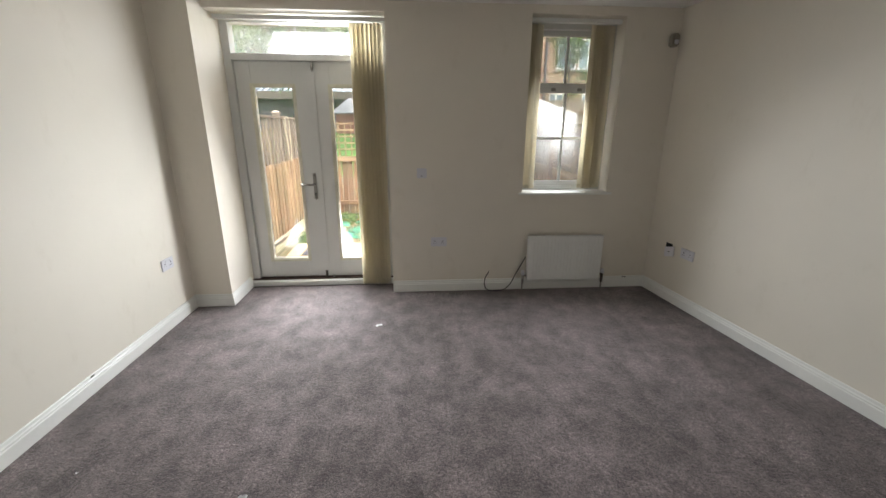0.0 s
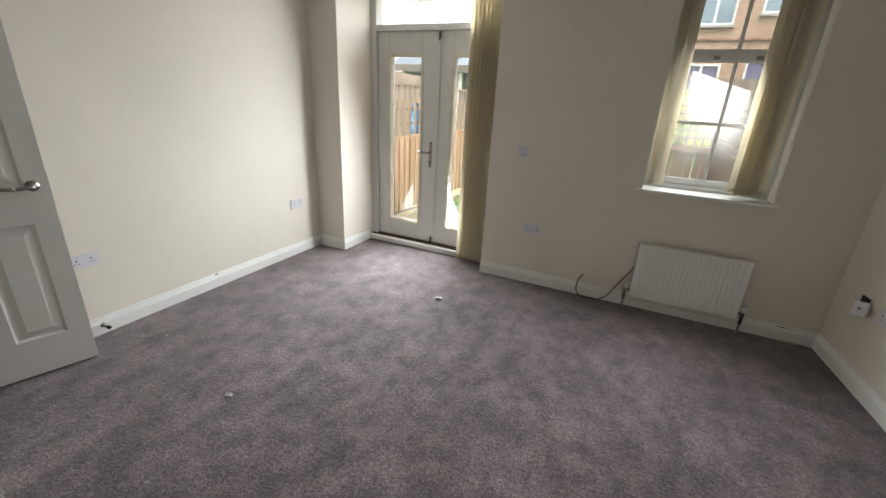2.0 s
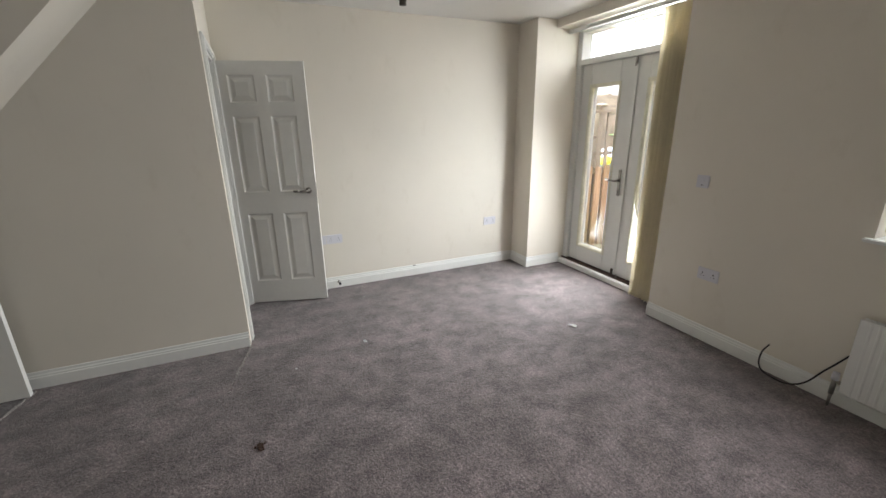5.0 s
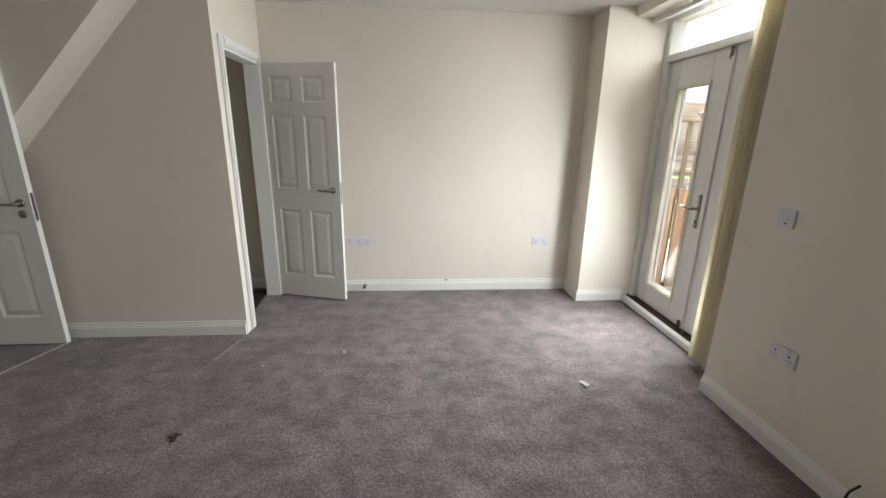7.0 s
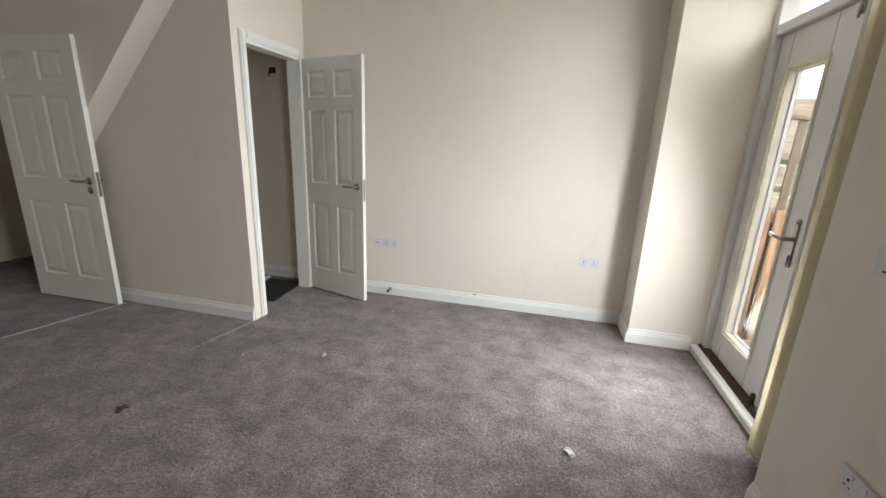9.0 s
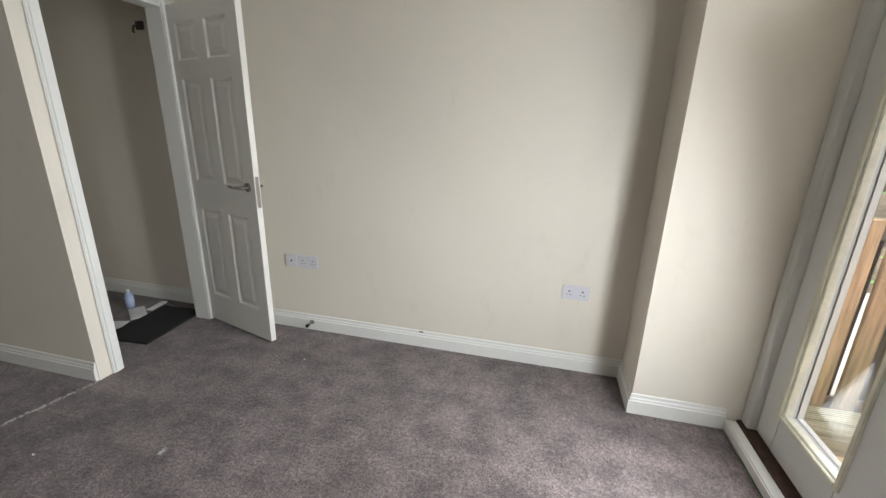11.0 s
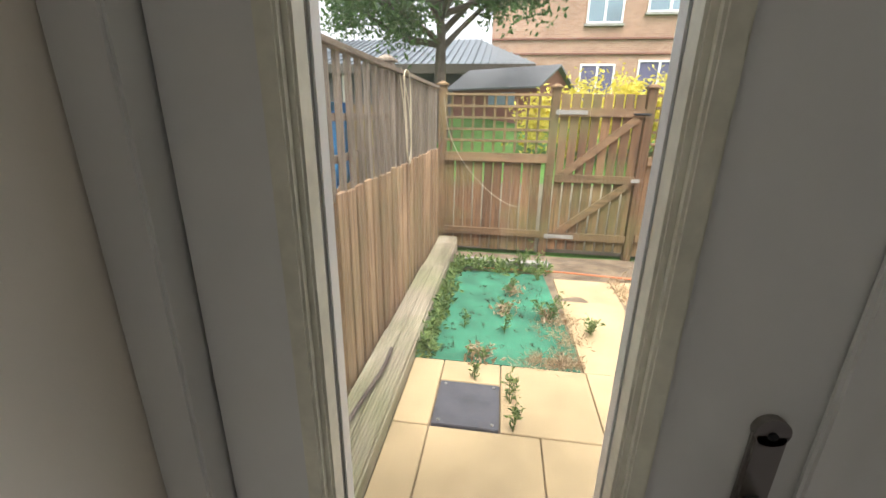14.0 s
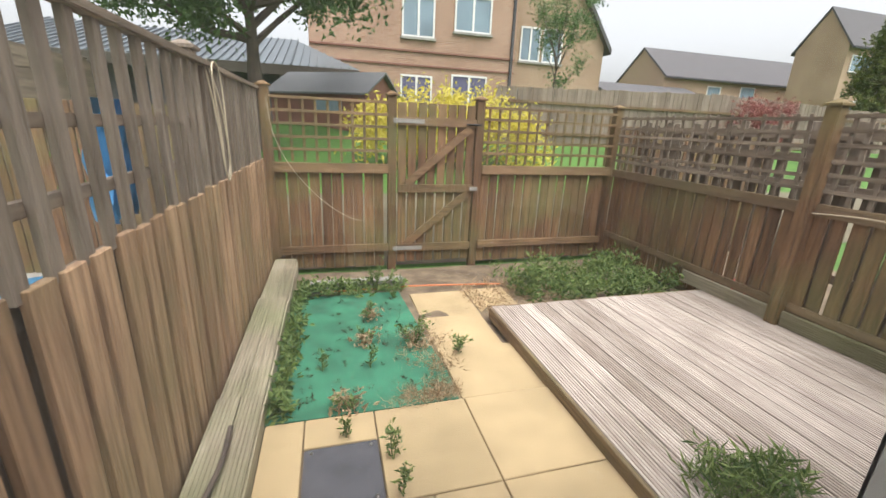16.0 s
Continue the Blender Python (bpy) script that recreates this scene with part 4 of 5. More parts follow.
# ---- fences ----
def post(parent, x, y, z0, z1, w=0.09, mat=None):
    p = part("post", B(x - w / 2, x + w / 2, y - w / 2, y + w / 2, z0, z1, bev=0.006), mat or WOOD_B, parent)
    bm = bmesh.new()
    c = w / 2 + 0.018
    box(bm, x - c, x + c, y - c, y + c, z1, z1 + 0.02, 0.004)
    bmesh.ops.create_cone(bm, cap_ends=True, segments=4, radius1=c * 1.25, radius2=0.02, depth=0.025, matrix=Matrix.Translation((x, y, z1 + 0.032)) @ Matrix.Rotation(radians(45), 4, "Z"))
    part("cap", bm, mat or WOOD_B, p)


def board_mesh(name, w, d, h, mat):
    """Upright board standing on z=0, centred on x and y."""
    bm = bmesh.new()
    box(bm, -w / 2, w / 2, -d / 2, d / 2, 0, h)
    bmesh.ops.bevel(bm, geom=bm.edges[:], offset=0.003, segments=1, affect="EDGES")
    return mesh_of(name, bm, mat)


rnd = random.Random(4)
GTOP, MID = 1.62, 1.0
fl = thing("fence", "tan timber board fence with open slats above", "fence")
FX = -1.955
m1 = board_mesh("board", 0.024, 0.094, 1.22, WOOD_L)
# backing boards, coloured dark so the gaps read as shadow
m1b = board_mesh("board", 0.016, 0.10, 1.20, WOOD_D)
m2 = board_mesh("slat", 0.024, 0.048, 0.66, WOOD_G)
y = 4.14
while y < 8.25:
    piece("board", m1, fl, pose(FX + rnd.uniform(-0.004, 0.004), y, MID - 1.22 + rnd.uniform(-0.01, 0.01), rnd.uniform(-0.6, 0.6), 0, rnd.uniform(-3, 3)))
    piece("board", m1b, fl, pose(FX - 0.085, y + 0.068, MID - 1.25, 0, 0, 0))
    piece("slat", m2, fl, pose(FX - 0.014, y - 0.035 + rnd.uniform(-0.006, 0.006), MID - 0.03, rnd.uniform(-0.6, 0.6), 0, rnd.uniform(-4, 4)))
    y += 0.136
for z, w in ((MID - 0.06, 0.035), (0.0, 0.035), (1.34, 0.018), (1.15, 0.018)):
    part("rail", B(FX - 0.055, FX - 0.025, 4.08, 8.28, z - w, z + w, bev=0.003), WOOD_GY, fl)
part("top_rail", B(FX - 0.035, FX + 0.02, 4.08, 8.28, GTOP, GTOP + 0.03, bev=0.004), WOOD_GY, fl)
for yy in (4.7, 6.5):
    post(fl, FX - 0.07, yy, -0.2, 1.69, 0.085, WOOD_G)

YF = 8.3
bf = thing("fence", "brown timber back fence with square trellis on top", "fence")
for x in (-1.905, -0.69, 0.275, 2.03):
    post(bf, x, YF + 0.02, -0.25, 1.64 if x != -1.905 else 1.66)
TR0, TR1 = 0.97, 1.58
for x0, x1 in ((-1.86, -0.735), (0.32, 1.985)):
    m3 = board_mesh("board", 0.096, 0.018, 1.08, WOOD_B)
    x = x0 + 0.05
    while x < x1 - 0.02:
        piece("board", m3, bf, pose(x, YF + rnd.uniform(-0.003, 0.003), -0.17 + rnd.uniform(-0.012, 0.012), 0, rnd.uniform(-0.5, 0.5), 0))
        x += 0.109
    for z, h in ((0.91, 0.05), (0.045, 0.042)):
        part("rail", B(x0, x1, YF - 0.05, YF - 0.014, z - h, z + h, bev=0.004), WOOD_X, bf)
    m4 = board_mesh("trellis_upright", 0.027, 0.012, TR1 - TR0, WOOD_B)
    x = x0 + 0.06
    while x < x1 - 0.02:
        piece("trellis_upright", m4, bf, pose(x, YF - 0.012, TR0))
        x += 0.118
    for z in (1.09, 1.21, 1.33, 1.45, 1.57):
        part("trellis_rail", B(x0, x1, YF - 0.034, YF - 0.0185, z - 0.014, z + 0.014, bev=0.002), WOOD_X, bf)

gt = thing("garden_gate", "brown ledged and braced timber garden gate, shut", "gate")
gx0, gx1 = -0.635, 0.22
m5 = board_mesh("board", 0.088, 0.02, 1.72, WOOD_B)
nb = 8
for i in range(nb):
    piece("board", m5, gt, pose(gx0 + 0.05 + i * (gx1 - gx0 - 0.1) / (nb - 1) + rnd.uniform(-0.004, 0.004), YF + 0.0, -0.14 + rnd.uniform(-0.006, 0.006)))
ledges = (0.03, 0.70, 1.40)
for z in ledges:
    part("ledge", B(gx0, gx1, YF - 0.045, YF - 0.0125, z - 0.045, z + 0.045, bev=0.004), WOOD_X, gt)
for z0, z1 in zip(ledges[:-1], ledges[1:]):
    a, b = Vector((gx0 + 0.1, YF - 0.03, z0 + 0.05)), Vector((gx1 - 0.06, YF - 0.03, z1 - 0.05))
    bm = bmesh.new()
    L = (b - a).length
    box(bm, 0, L, -0.016, 0.016, -0.04, 0.04, 0.003)
    ob = part("brace", bm, WOOD_X, gt)
    ob.matrix_basis = Matrix.Translation(a) @ Matrix.Rotation(-math.atan2(b.z - a.z, b.x - a.x), 4, "Y")
for z in (0.03, 1.40):
    bm = bmesh.new()
    box(bm, gx0 - 0.05, gx0 + 0.28, YF - 0.052, YF - 0.0455, z - 0.022, z + 0.022, 0.002)
    cyl(bm, (gx0 - 0.02, YF - 0.056, z - 0.03), (gx0 - 0.02, YF - 0.056, z + 0.03), 0.009)
    part("strap_hinge", bm, CONC, gt, "grey galvanised strap hinge")
bm = bmesh.new()
box(bm, gx1 - 0.10, gx1 + 0.06, YF - 0.056, YF - 0.0455, 1.375, 1.40, 0.002), cyl(bm, (gx1 - 0.12, YF - 0.06, 1.388), (gx1 + 0.05, YF - 0.06, 1.388), 0.008)
part("bolt", bm, BLACK, gt, "black sliding bolt")
part("latch", B(gx1 - 0.04, gx1 + 0.05, YF - 0.056, YF - 0.0455, 0.68, 0.72, bev=0.002), CONC, gt, "grey galvanised latch")

fr = thing("fence", "brown timber side fence with ragged slatted trellis on top", "fence")
RX = 2.06
m6 = board_mesh("board", 0.018, 0.092, 1.0, WOOD_B)
y = 4.15
while y < 8.25:
    piece("board", m6, fr, pose(RX + 0.012 + rnd.uniform(-0.004, 0.004), y, -0.1 + rnd.uniform(-0.01, 0.01), rnd.uniform(-0.6, 0.6), 0, 0))
    y += 0.113
for y0, y1 in ((4.1, 6.0), (6.1, 8.26)):
    part("rail", B(RX - 0.03, RX + 0.0, y0, y1, 0.85, 0.94, bev=0.004), WOOD_Y, fr)
    part("rail", B(RX - 0.02, RX + 0.0, y0, y1, 0.1, 0.17, bev=0.004), WOOD_Y, fr)
    for z in (1.03, 1.13, 1.23, 1.33, 1.43, 1.53):
        o = part("trellis_rail", B(0, 0.014, 0, y1 - y0, -0.014, 0.014, bev=0.002), WOOD_GY, fr)
        o.matrix_basis = pose(RX - 0.02, y0, z + rnd.uniform(-0.01, 0.01), rnd.uniform(-0.4, 0.4), 0, 0)
m7 = board_mesh("trellis_upright", 0.012, 0.032, 0.64, WOOD_G)
y = 4.2
while y < 8.25:
    piece("trellis_upright", m7, fr, pose(RX + 0.002, y + rnd.uniform(-0.02, 0.02), 0.92, rnd.uniform(-3, 3), 0, 0))
    y += 0.125
post(fr, RX - 0.035, 6.05, -0.2, 1.60), post(fr, RX - 0.035, 4.3, -0.2, 1.60)
# neighbour's staggered boards behind
nf = thing("neighbour_fence", "grey weathered slatted fence in the next garden", "fence")
m8 = board_mesh("board", 0.018, 0.085, 1.75, WOOD_G)
y = 4.3
while y < 8.4:
    piece("board", m8, nf, pose(RX + 0.42 + rnd.uniform(-0.02, 0.02), y, -0.25 + rnd.uniform(-0.05, 0.05), rnd.uniform(-2, 2), 0, 0))
    y += 0.11
for z in (0.3, 0.98, 1.2, 1.38):
    part("rail", B(RX + 0.36, RX + 0.395, 4.2, 8.5, z, z + 0.07), WOOD_GY, nf)
nf2 = thing("neighbour_fence", "grey weathered slatted fence beyond the tan fence", "fence")
for i in range(17):
    o = part("slat", B(-0.01, 0.01, 0, 7.5, 0, 0.117), WOOD_GY, nf2)
    o.matrix_basis = pose(-4.3, 3.2, -0.1 + i * 0.125, rnd.uniform(-0.3, 0.3), 0, 0)
for y in (3.3, 5.2, 7.1, 9.0, 10.6):
    post(nf2, -4.36, y, -0.2, 2.0, 0.09, WOOD_G)

bm = bmesh.new()
ys = [8.42, 8.6, 8.8, 9.0, 9.2, 9.5, 9.8]
va = [[bm.verts.new((x, y, gz(y) - 0.03)) for y in ys] for x in (-8.0, 2.0, 9.0)]
for i in range(2):
    for k in range(len(ys) - 1):
        bm.faces.new((va[i][k], va[i + 1][k], va[i + 1][k + 1], va[i][k + 1]))
tagged(part("path", bm, PATHM), "dull worn footpath behind the garden fence", "path", kind="structure")
tagged(part("neighbour_yard", B(-4.4, -2.05, 4.06, 8.4, -0.2, -0.10), CONC), "bare concrete yard in the next garden", "yard", kind="structure")
tagged(part("neighbour_yard", B(2.2, 4.6, 4.06, 8.4, -0.26, -0.14), SOIL), "bare earth yard in the next garden", "yard", kind="structure")
nb = thing("neighbour_fence", "brown board fences at the ends of the next gardens", "fence")
for i in range(22):
    piece("board", m3, nb, pose(-2.1 - i * 0.11, YF + 0.05, -0.17) @ Matrix.Diagonal((1, 1, 1.5, 1)))
    piece("board", m3, nb, pose(2.2 + i * 0.11, YF + 0.05, -0.17) @ Matrix.Diagonal((1, 1, 1.5, 1)))
# rope over the fence and line across it
cord("washing_line", [(FX - 0.0, 6.55, 1.655), (FX + 0.03, 6.58, 1.3), (FX + 0.035, 6.62, 1.05), (FX + 0.03, 6.72, 1.0), (FX + 0.035, 6.74, 1.2), (FX + 0.025, 6.66, 1.655), (FX + 0.035, 6.60, 1.25), (FX + 0.03, 6.68, 1.02), (FX + 0.03, 6.70, 1.4), (FX, 6.6, 1.66)], 0.005, ROPE, "coiled pale washing line hung over the fence", "rope")
cord("loose_string", [(-1.88, 8.2, 1.55), (-1.80, 8.15, 1.15), (-1.55, 8.12, 0.75), (-1.15, 8.14, 0.42), (-1.02, 8.2, 0.37)], 0.0025, ROPE, "loose pale string trailing from the fence post", "string")
cord("power_cable", [(RX - 0.04, 6.1, 0.86), (RX - 0.05, 5.6, 0.90), (RX - 0.05, 5.0, 0.86)], 0.005, ROPE, "pale cable along the side fence", "cable")


# ---- toys and washing beyond the fences ----
def blob(name, mat, label, category, at, size, squash=(1, 1, 1), seed=0):
    bm = bmesh.new()
    bmesh.ops.create_icosphere(bm, subdivisions=3, radius=1.0)
    for v in bm.verts:
        v.co *= 1 + 0.25 * noise.noise(v.co * 1.7 + Vector((seed, 0, 0)))
        v.co.x *= size * squash[0]
        v.co.y *= size * squash[1]
        v.co.z = (v.co.z + 0.9) * size * squash[2]
    ob = part(name, bm, mat, smooth=True)
    ob.location = at
    return tagged(ob, label, category)


bm = bmesh.new()
n = 14
vs = [[bm.verts.new((0.05 * math.sin(i * 1.7 + j), -0.05 - 0.12 * (1 - j / 6) + i / n * (0.10 + 0.24 * (1 - j / 6)), 0.42 * j / 6)) for j in range(7)] for i in range(n + 1)]
for i in range(n):
    for j in range(6):
        bm.faces.new((vs[i][j], vs[i + 1][j], vs[i + 1][j + 1], vs[i][j + 1]))
bmesh.ops.solidify(bm, geom=bm.faces[:], thickness=0.006)
ob = part("hanging_towel", bm, BLUE, smooth=True)
ob.location = (FX - 0.14, 5.72, 0.99)
tagged(ob, "blue patterned towel hanging behind the fence slats", "towel")
tt = thing("toy_table", "blue and white plastic garden toy table", "toy", (-3.3, 6.1, gz(5) - 0.0))
for dx in (-0.3, 0.3):
    for dy in (-0.2, 0.2):
        part("leg", B(dx - 0.04, dx + 0.04, dy - 0.04, dy + 0.04, 0, 0.85, bev=0.01), BLUE_L, tt)
part("top", B(-0.4, 0.4, -0.3, 0.3, 0.85, 0.95, bev=0.02), BLUE, tt)
blob("cushion", BLUE_L, "pale blue cushion heaped on the toy table", "cushion", (-3.2, 6.2, 0.845), 0.24, (1.3, 1, 0.6), 2)
blob("ball", YELLOWP, "yellow plastic ball on the toy table", "ball", (-3.05, 5.9, 0.845), 0.10, (1, 1, 0.9), 5)
blob("ball", REDP, "red plastic ball beyond the side fence", "ball", (RX + 0.19, 6.6, -0.15), 0.14, (1, 1, 1), 6)


bm = bmesh.new()
bmesh.ops.create_cone(bm, cap_ends=True, segments=24, radius1=0.45, radius2=0.52, depth=0.2, matrix=Matrix.Translation((0, 0, 0.1)))
bmesh.ops.bevel(bm, geom=bm.edges[:], offset=0.02, segments=2, affect="EDGES")
ob = part("paddling_pool", bm, BLUE, smooth=True)
ob.location = (-3.35, 7.2, -0.10)
tagged(ob, "blue plastic paddling pool in the next garden", "paddling pool")

# ---- planting ----
def leaves(name, centres, n, spread, size, mat, rnd, label, category, parent=None, upright=0.0, kind="stuff", thin=0.45):
    """Many small pointed leaves scattered round the given centres, in one mesh."""
    r = np.random.RandomState(rnd)
    c = np.array(centres)[r.randint(0, len(centres), n)]
    p = c + r.normal(0, 1, (n, 3)) * np.array(spread)
    d = r.normal(0, 1, (n, 3))
    d[:, 2] = d[:, 2] * (1 - upright) + upright * 1.5
    d /= np.linalg.norm(d, axis=1)[:, None]
    s = np.cross(d, r.normal(0, 1, (n, 3)))
    s /= np.linalg.norm(s, axis=1)[:, None]
    L = size * r.uniform(0.6, 1.4, (n, 1))
    bend = np.cross(d, s) * L * 0.15
    v = np.stack([p, p + d * L * 0.5 + s * L * thin * 0.5 + bend, p + d * L, p + d * L * 0.5 - s * L * thin * 0.5 + bend], 1).reshape(-1, 3)
    me = bpy.data.meshes.new(name)
    me.from_pydata(v.tolist(), [], [(4 * i, 4 * i + 1, 4 * i + 2, 4 * i + 3) for i in range(n)])
    me.materials.append(mat)
    ob = new(name, me)
    if parent:
        ob.parent = parent
        return ob
    return tagged(ob, label, category, kind=kind)


def tree(label, x, y, z, h, spread, mat, seed, n, leaf, trunk_r, start=0.25, category="tree"):
    r = random.Random(seed)
    t = thing("tree", label, category, (0, 0, 0))
    bm = bmesh.new()
    tips = []
    top = Vector((x + r.uniform(-0.1, 0.1), y, z + h * 0.55))
    k = 5
    pts = [Vector((x, y, z)).lerp(top, i / k) + Vector((r.uniform(-0.05, 0.05), 0, 0)) for i in range(k + 1)]
    for i in range(k):
        cyl(bm, pts[i], pts[i + 1], trunk_r * (1 - 0.12 * i), trunk_r * (1 - 0.12 * (i + 1)), 10)
    for i in range(16):
        b0 = Vector((x, y, z + h * (start + 0.4 * r.random())))
        a = r.uniform(0, 6.28)
        d = Vector((math.cos(a) * spread * r.uniform(0.5, 1), math.sin(a) * spread * r.uniform(0.5, 1), h * r.uniform(0.08, 0.5)))
        p = b0
        for s in range(4):
            q = p + d / 4 + Vector((r.uniform(-1, 1), r.uniform(-1, 1), r.uniform(-0.4, 0.6))) * spread * 0.06
            rr = trunk_r * 0.42 * (1 - s / 4.5)
            cyl(bm, p, q, rr, rr * 0.75, 6)
            if s > 0:
                tips.append(tuple(q))
                for w in range(2):
                    e = q + Vector((r.uniform(-1, 1), r.uniform(-1, 1), r.uniform(-0.5, 0.8))) * spread * 0.22
                    cyl(bm, q, e, rr * 0.4, rr * 0.15, 4)
                    tips.append(tuple(e))
            p = q
    part("trunk", bm, BARK, t)
    leaves("crown", tips, n, (spread * 0.085, spread * 0.085, spread * 0.07), leaf, mat, seed, "", "", t)
    return t


tree("broad leafy green tree with a grey trunk behind the fence", -2.5, 12.0, 0.8, 4.6, 2.7, LEAF, 11, 30000, 0.115, 0.16, 0.32)
tree("slender young tree with thin airy foliage", 6.6, 18.0, 1.3, 5.2, 1.5, LEAF, 12, 4500, 0.095, 0.05, 0.2)
yb = [(random.uniform(-0.8, 2.5), random.uniform(10.6, 11.4), random.uniform(0.8, 2.0 - abs(u) * 0.1)) for u in range(3) for _ in range(30)]
sh = thing("shrub", "bright yellow leaved shrub behind the garden gate", "shrub")
bm = bmesh.new()
for i in range(14):
    a = Vector((random.uniform(0.3, 1.3), 11.0, 0.5))
    cyl(bm, a, Vector(yb[i * 5]), 0.018, 0.006, 5)
part("stems", bm, BARK, sh)
leaves("foliage", [p for p in yb if p[2] < 2.15 - abs(p[0] - 0.8) * 0.4], 7000, (0.13, 0.13, 0.12), 0.09, LEAF_Y, 3, "", "", sh)
cn = thing("conifer", "dense green conifer beyond the side fence", "conifer")
bm = bmesh.new()
cyl(bm, (16.4, 14, 1.2), (16.4, 14, 6.0), 0.15, 0.03)
part("trunk", bm, BARK, cn)
r = random.Random(9)
leaves("foliage", [(16.4 + math.cos(a) * q, 14 + math.sin(a) * q, 1.5 + 4.2 * u) for a, q, u in [(r.uniform(0, 6.28), r.uniform(0.2, 1.0) * 1.25 * (1 - w) ** 0.6, w) for w in [r.random() for _ in range(240)]]], 9000, (0.1, 0.1, 0.14), 0.16, LEAF_C, 4, "", "", cn, 0.5)
rs = [(random.uniform(8.6, 10.6), random.uniform(12.3, 12.6), random.uniform(1.3, 2.25)) for _ in range(50)]
leaves("red_shrub", rs, 2500, (0.12, 0.1, 0.1), 0.08, LEAF_R, 5, "dark red leaved shrub by the far fence", "shrub", kind="")
# weeds
wd = [(x, y, gz(y) + random.uniform(0.0, 0.3) * random.random()) for x, y in [(random.uniform(0.4, 1.95), random.uniform(6.85, 7.9)) for _ in range(140)]]
leaves("weed_patch", wd, 5000, (0.04, 0.04, 0.05), 0.07, LEAF_W, 6, "tall green weeds growing behind the deck", "weeds", upright=0.4, thin=0.28)
dry = [(x, y, gz(y)) for x, y in [(random.uniform(-0.1, 0.9), random.uniform(6.85, 7.6)) for _ in range(80)]]
leaves("dry_grass", dry, 2600, (0.04, 0.04, 0.012), 0.055, LEAF_D, 7, "dry brown grass and dead stems on the soil", "dry grass", thin=0.12)
ed = [(-1.665 + abs(random.gauss(0, 0.035)), y, gz(y) + random.uniform(0, 0.05)) for y in [random.uniform(5.8, 7.6) for _ in range(110)]]
leaves("edge_weeds", ed, 1500, (0.025, 0.03, 0.025), 0.05, LEAF_W, 8, "low green weeds along the timber edging", "weeds", upright=0.2)
bk = [(x, y, gz(y) + random.uniform(0, 0.1)) for x, y in [(random.uniform(-1.6, -0.7), random.uniform(7.45, 7.62)) for _ in range(50)]]
leaves("back_weeds", bk, 700, (0.03, 0.03, 0.03), 0.055, LEAF_W, 18, "green weeds along the back of the turf mat", "weeds", upright=0.3)
ds = [(x, y, gz(y)) for x, y in [(random.gauss(-0.72, 0.07), random.uniform(5.85, 6.6)) for _ in range(50)] + [(random.uniform(-1.05, -0.68), random.gauss(5.83, 0.04)) for _ in range(40)]]
leaves("dead_grass", ds, 2600, (0.03, 0.03, 0.004), 0.05, LEAF_D, 9, "dead straw coloured grass on the turf edge", "dry grass", thin=0.1)


def weed(x, y, h, n, spread, seed, dead=0.0, leafsize=0.032):
    r = random.Random(seed)
    t = thing("weed", "single green weed growing up through the ground", "weed", (x, y, gz(y)), "garden weeds")
    bm = bmesh.new()
    cs = []
    for i in range(max(2, int(n / 40))):
        e = Vector((r.gauss(0, spread), r.gauss(0, spread), h * r.uniform(0.6, 1.0)))
        m = e * 0.5 + Vector((r.gauss(0, spread * 0.3), r.gauss(0, spread * 0.3), 0.02))
        cyl(bm, (0, 0, -0.02), m, 0.003, 0.0025, 5), cyl(bm, m, e, 0.0025, 0.0015, 5)
        cs += [tuple(m * (k / 4)) for k in range(1, 4)] + [tuple(m.lerp(e, k / 5)) for k in range(6)]
    part("stem", bm, LEAF_W, t)
    leaves("foliage", cs, n, (0.010, 0.010, 0.012), leafsize, LEAF_W, seed, "", "", t, 0.45, thin=0.3)
    if dead:
        leaves("dead_foliage", [(r.gauss(0, 0.04), r.gauss(0, 0.04), r.uniform(0.02, 0.08)) for _ in range(14)], 90, (0.02, 0.02, 0.01), 0.04, LEAF_D, seed + 1, "", "", t)


for i, (x, y, h, n, s, dd) in enumerate(((-0.80, 6.42, 0.22, 420, 0.05, 1), (-0.52, 6.28, 0.16, 260, 0.07, 0), (-1.06, 6.95, 0.16, 260, 0.06, 1), (-1.13, 6.20, 0.20, 120, 0.02, 0), (-1.12, 6.52, 0.10, 120, 0.05, 1),
                                         (-1.42, 6.22, 0.15, 90, 0.02, 0), (-1.29, 5.80, 0.07, 110, 0.05, 1), (-1.30, 5.60, 0.10, 90, 0.015, 0), (-1.10, 5.42, 0.20, 150, 0.02, 0), (-1.09, 5.22, 0.17, 120, 0.02, 0),
                                         (-0.95, 7.55, 0.3, 420, 0.08, 0), (-0.80, 7.35, 0.16, 240, 0.05, 0))):
    weed(x, y, h, int(n * 0.6), s, 40 + i, dd)
lv = thing("grass_tuft", "spiky green lavender tuft at the deck edge", "plant", (0.25, 4.86, DZ))
leaves("foliage", [(random.gauss(0, 0.13), random.gauss(0, 0.07), random.uniform(0, 0.07)) for _ in range(60)], 800, (0.02, 0.02, 0.02), 0.085, LEAF_W, 21, "", "", lv, 0.6, thin=0.12)
fl_n = [(random.uniform(-1.6, -0.75), random.uniform(5.85, 7.4), 0) for _ in range(90)]
leaves("turf_litter", [(x, y, gz(y) + 0.004) for x, y, _ in fl_n], 900, (0.008, 0.008, 0.003), 0.015, LEAF_K, 31, "dark moss tufts and debris scattered over the turf mat", "leaf litter", upright=0.3)


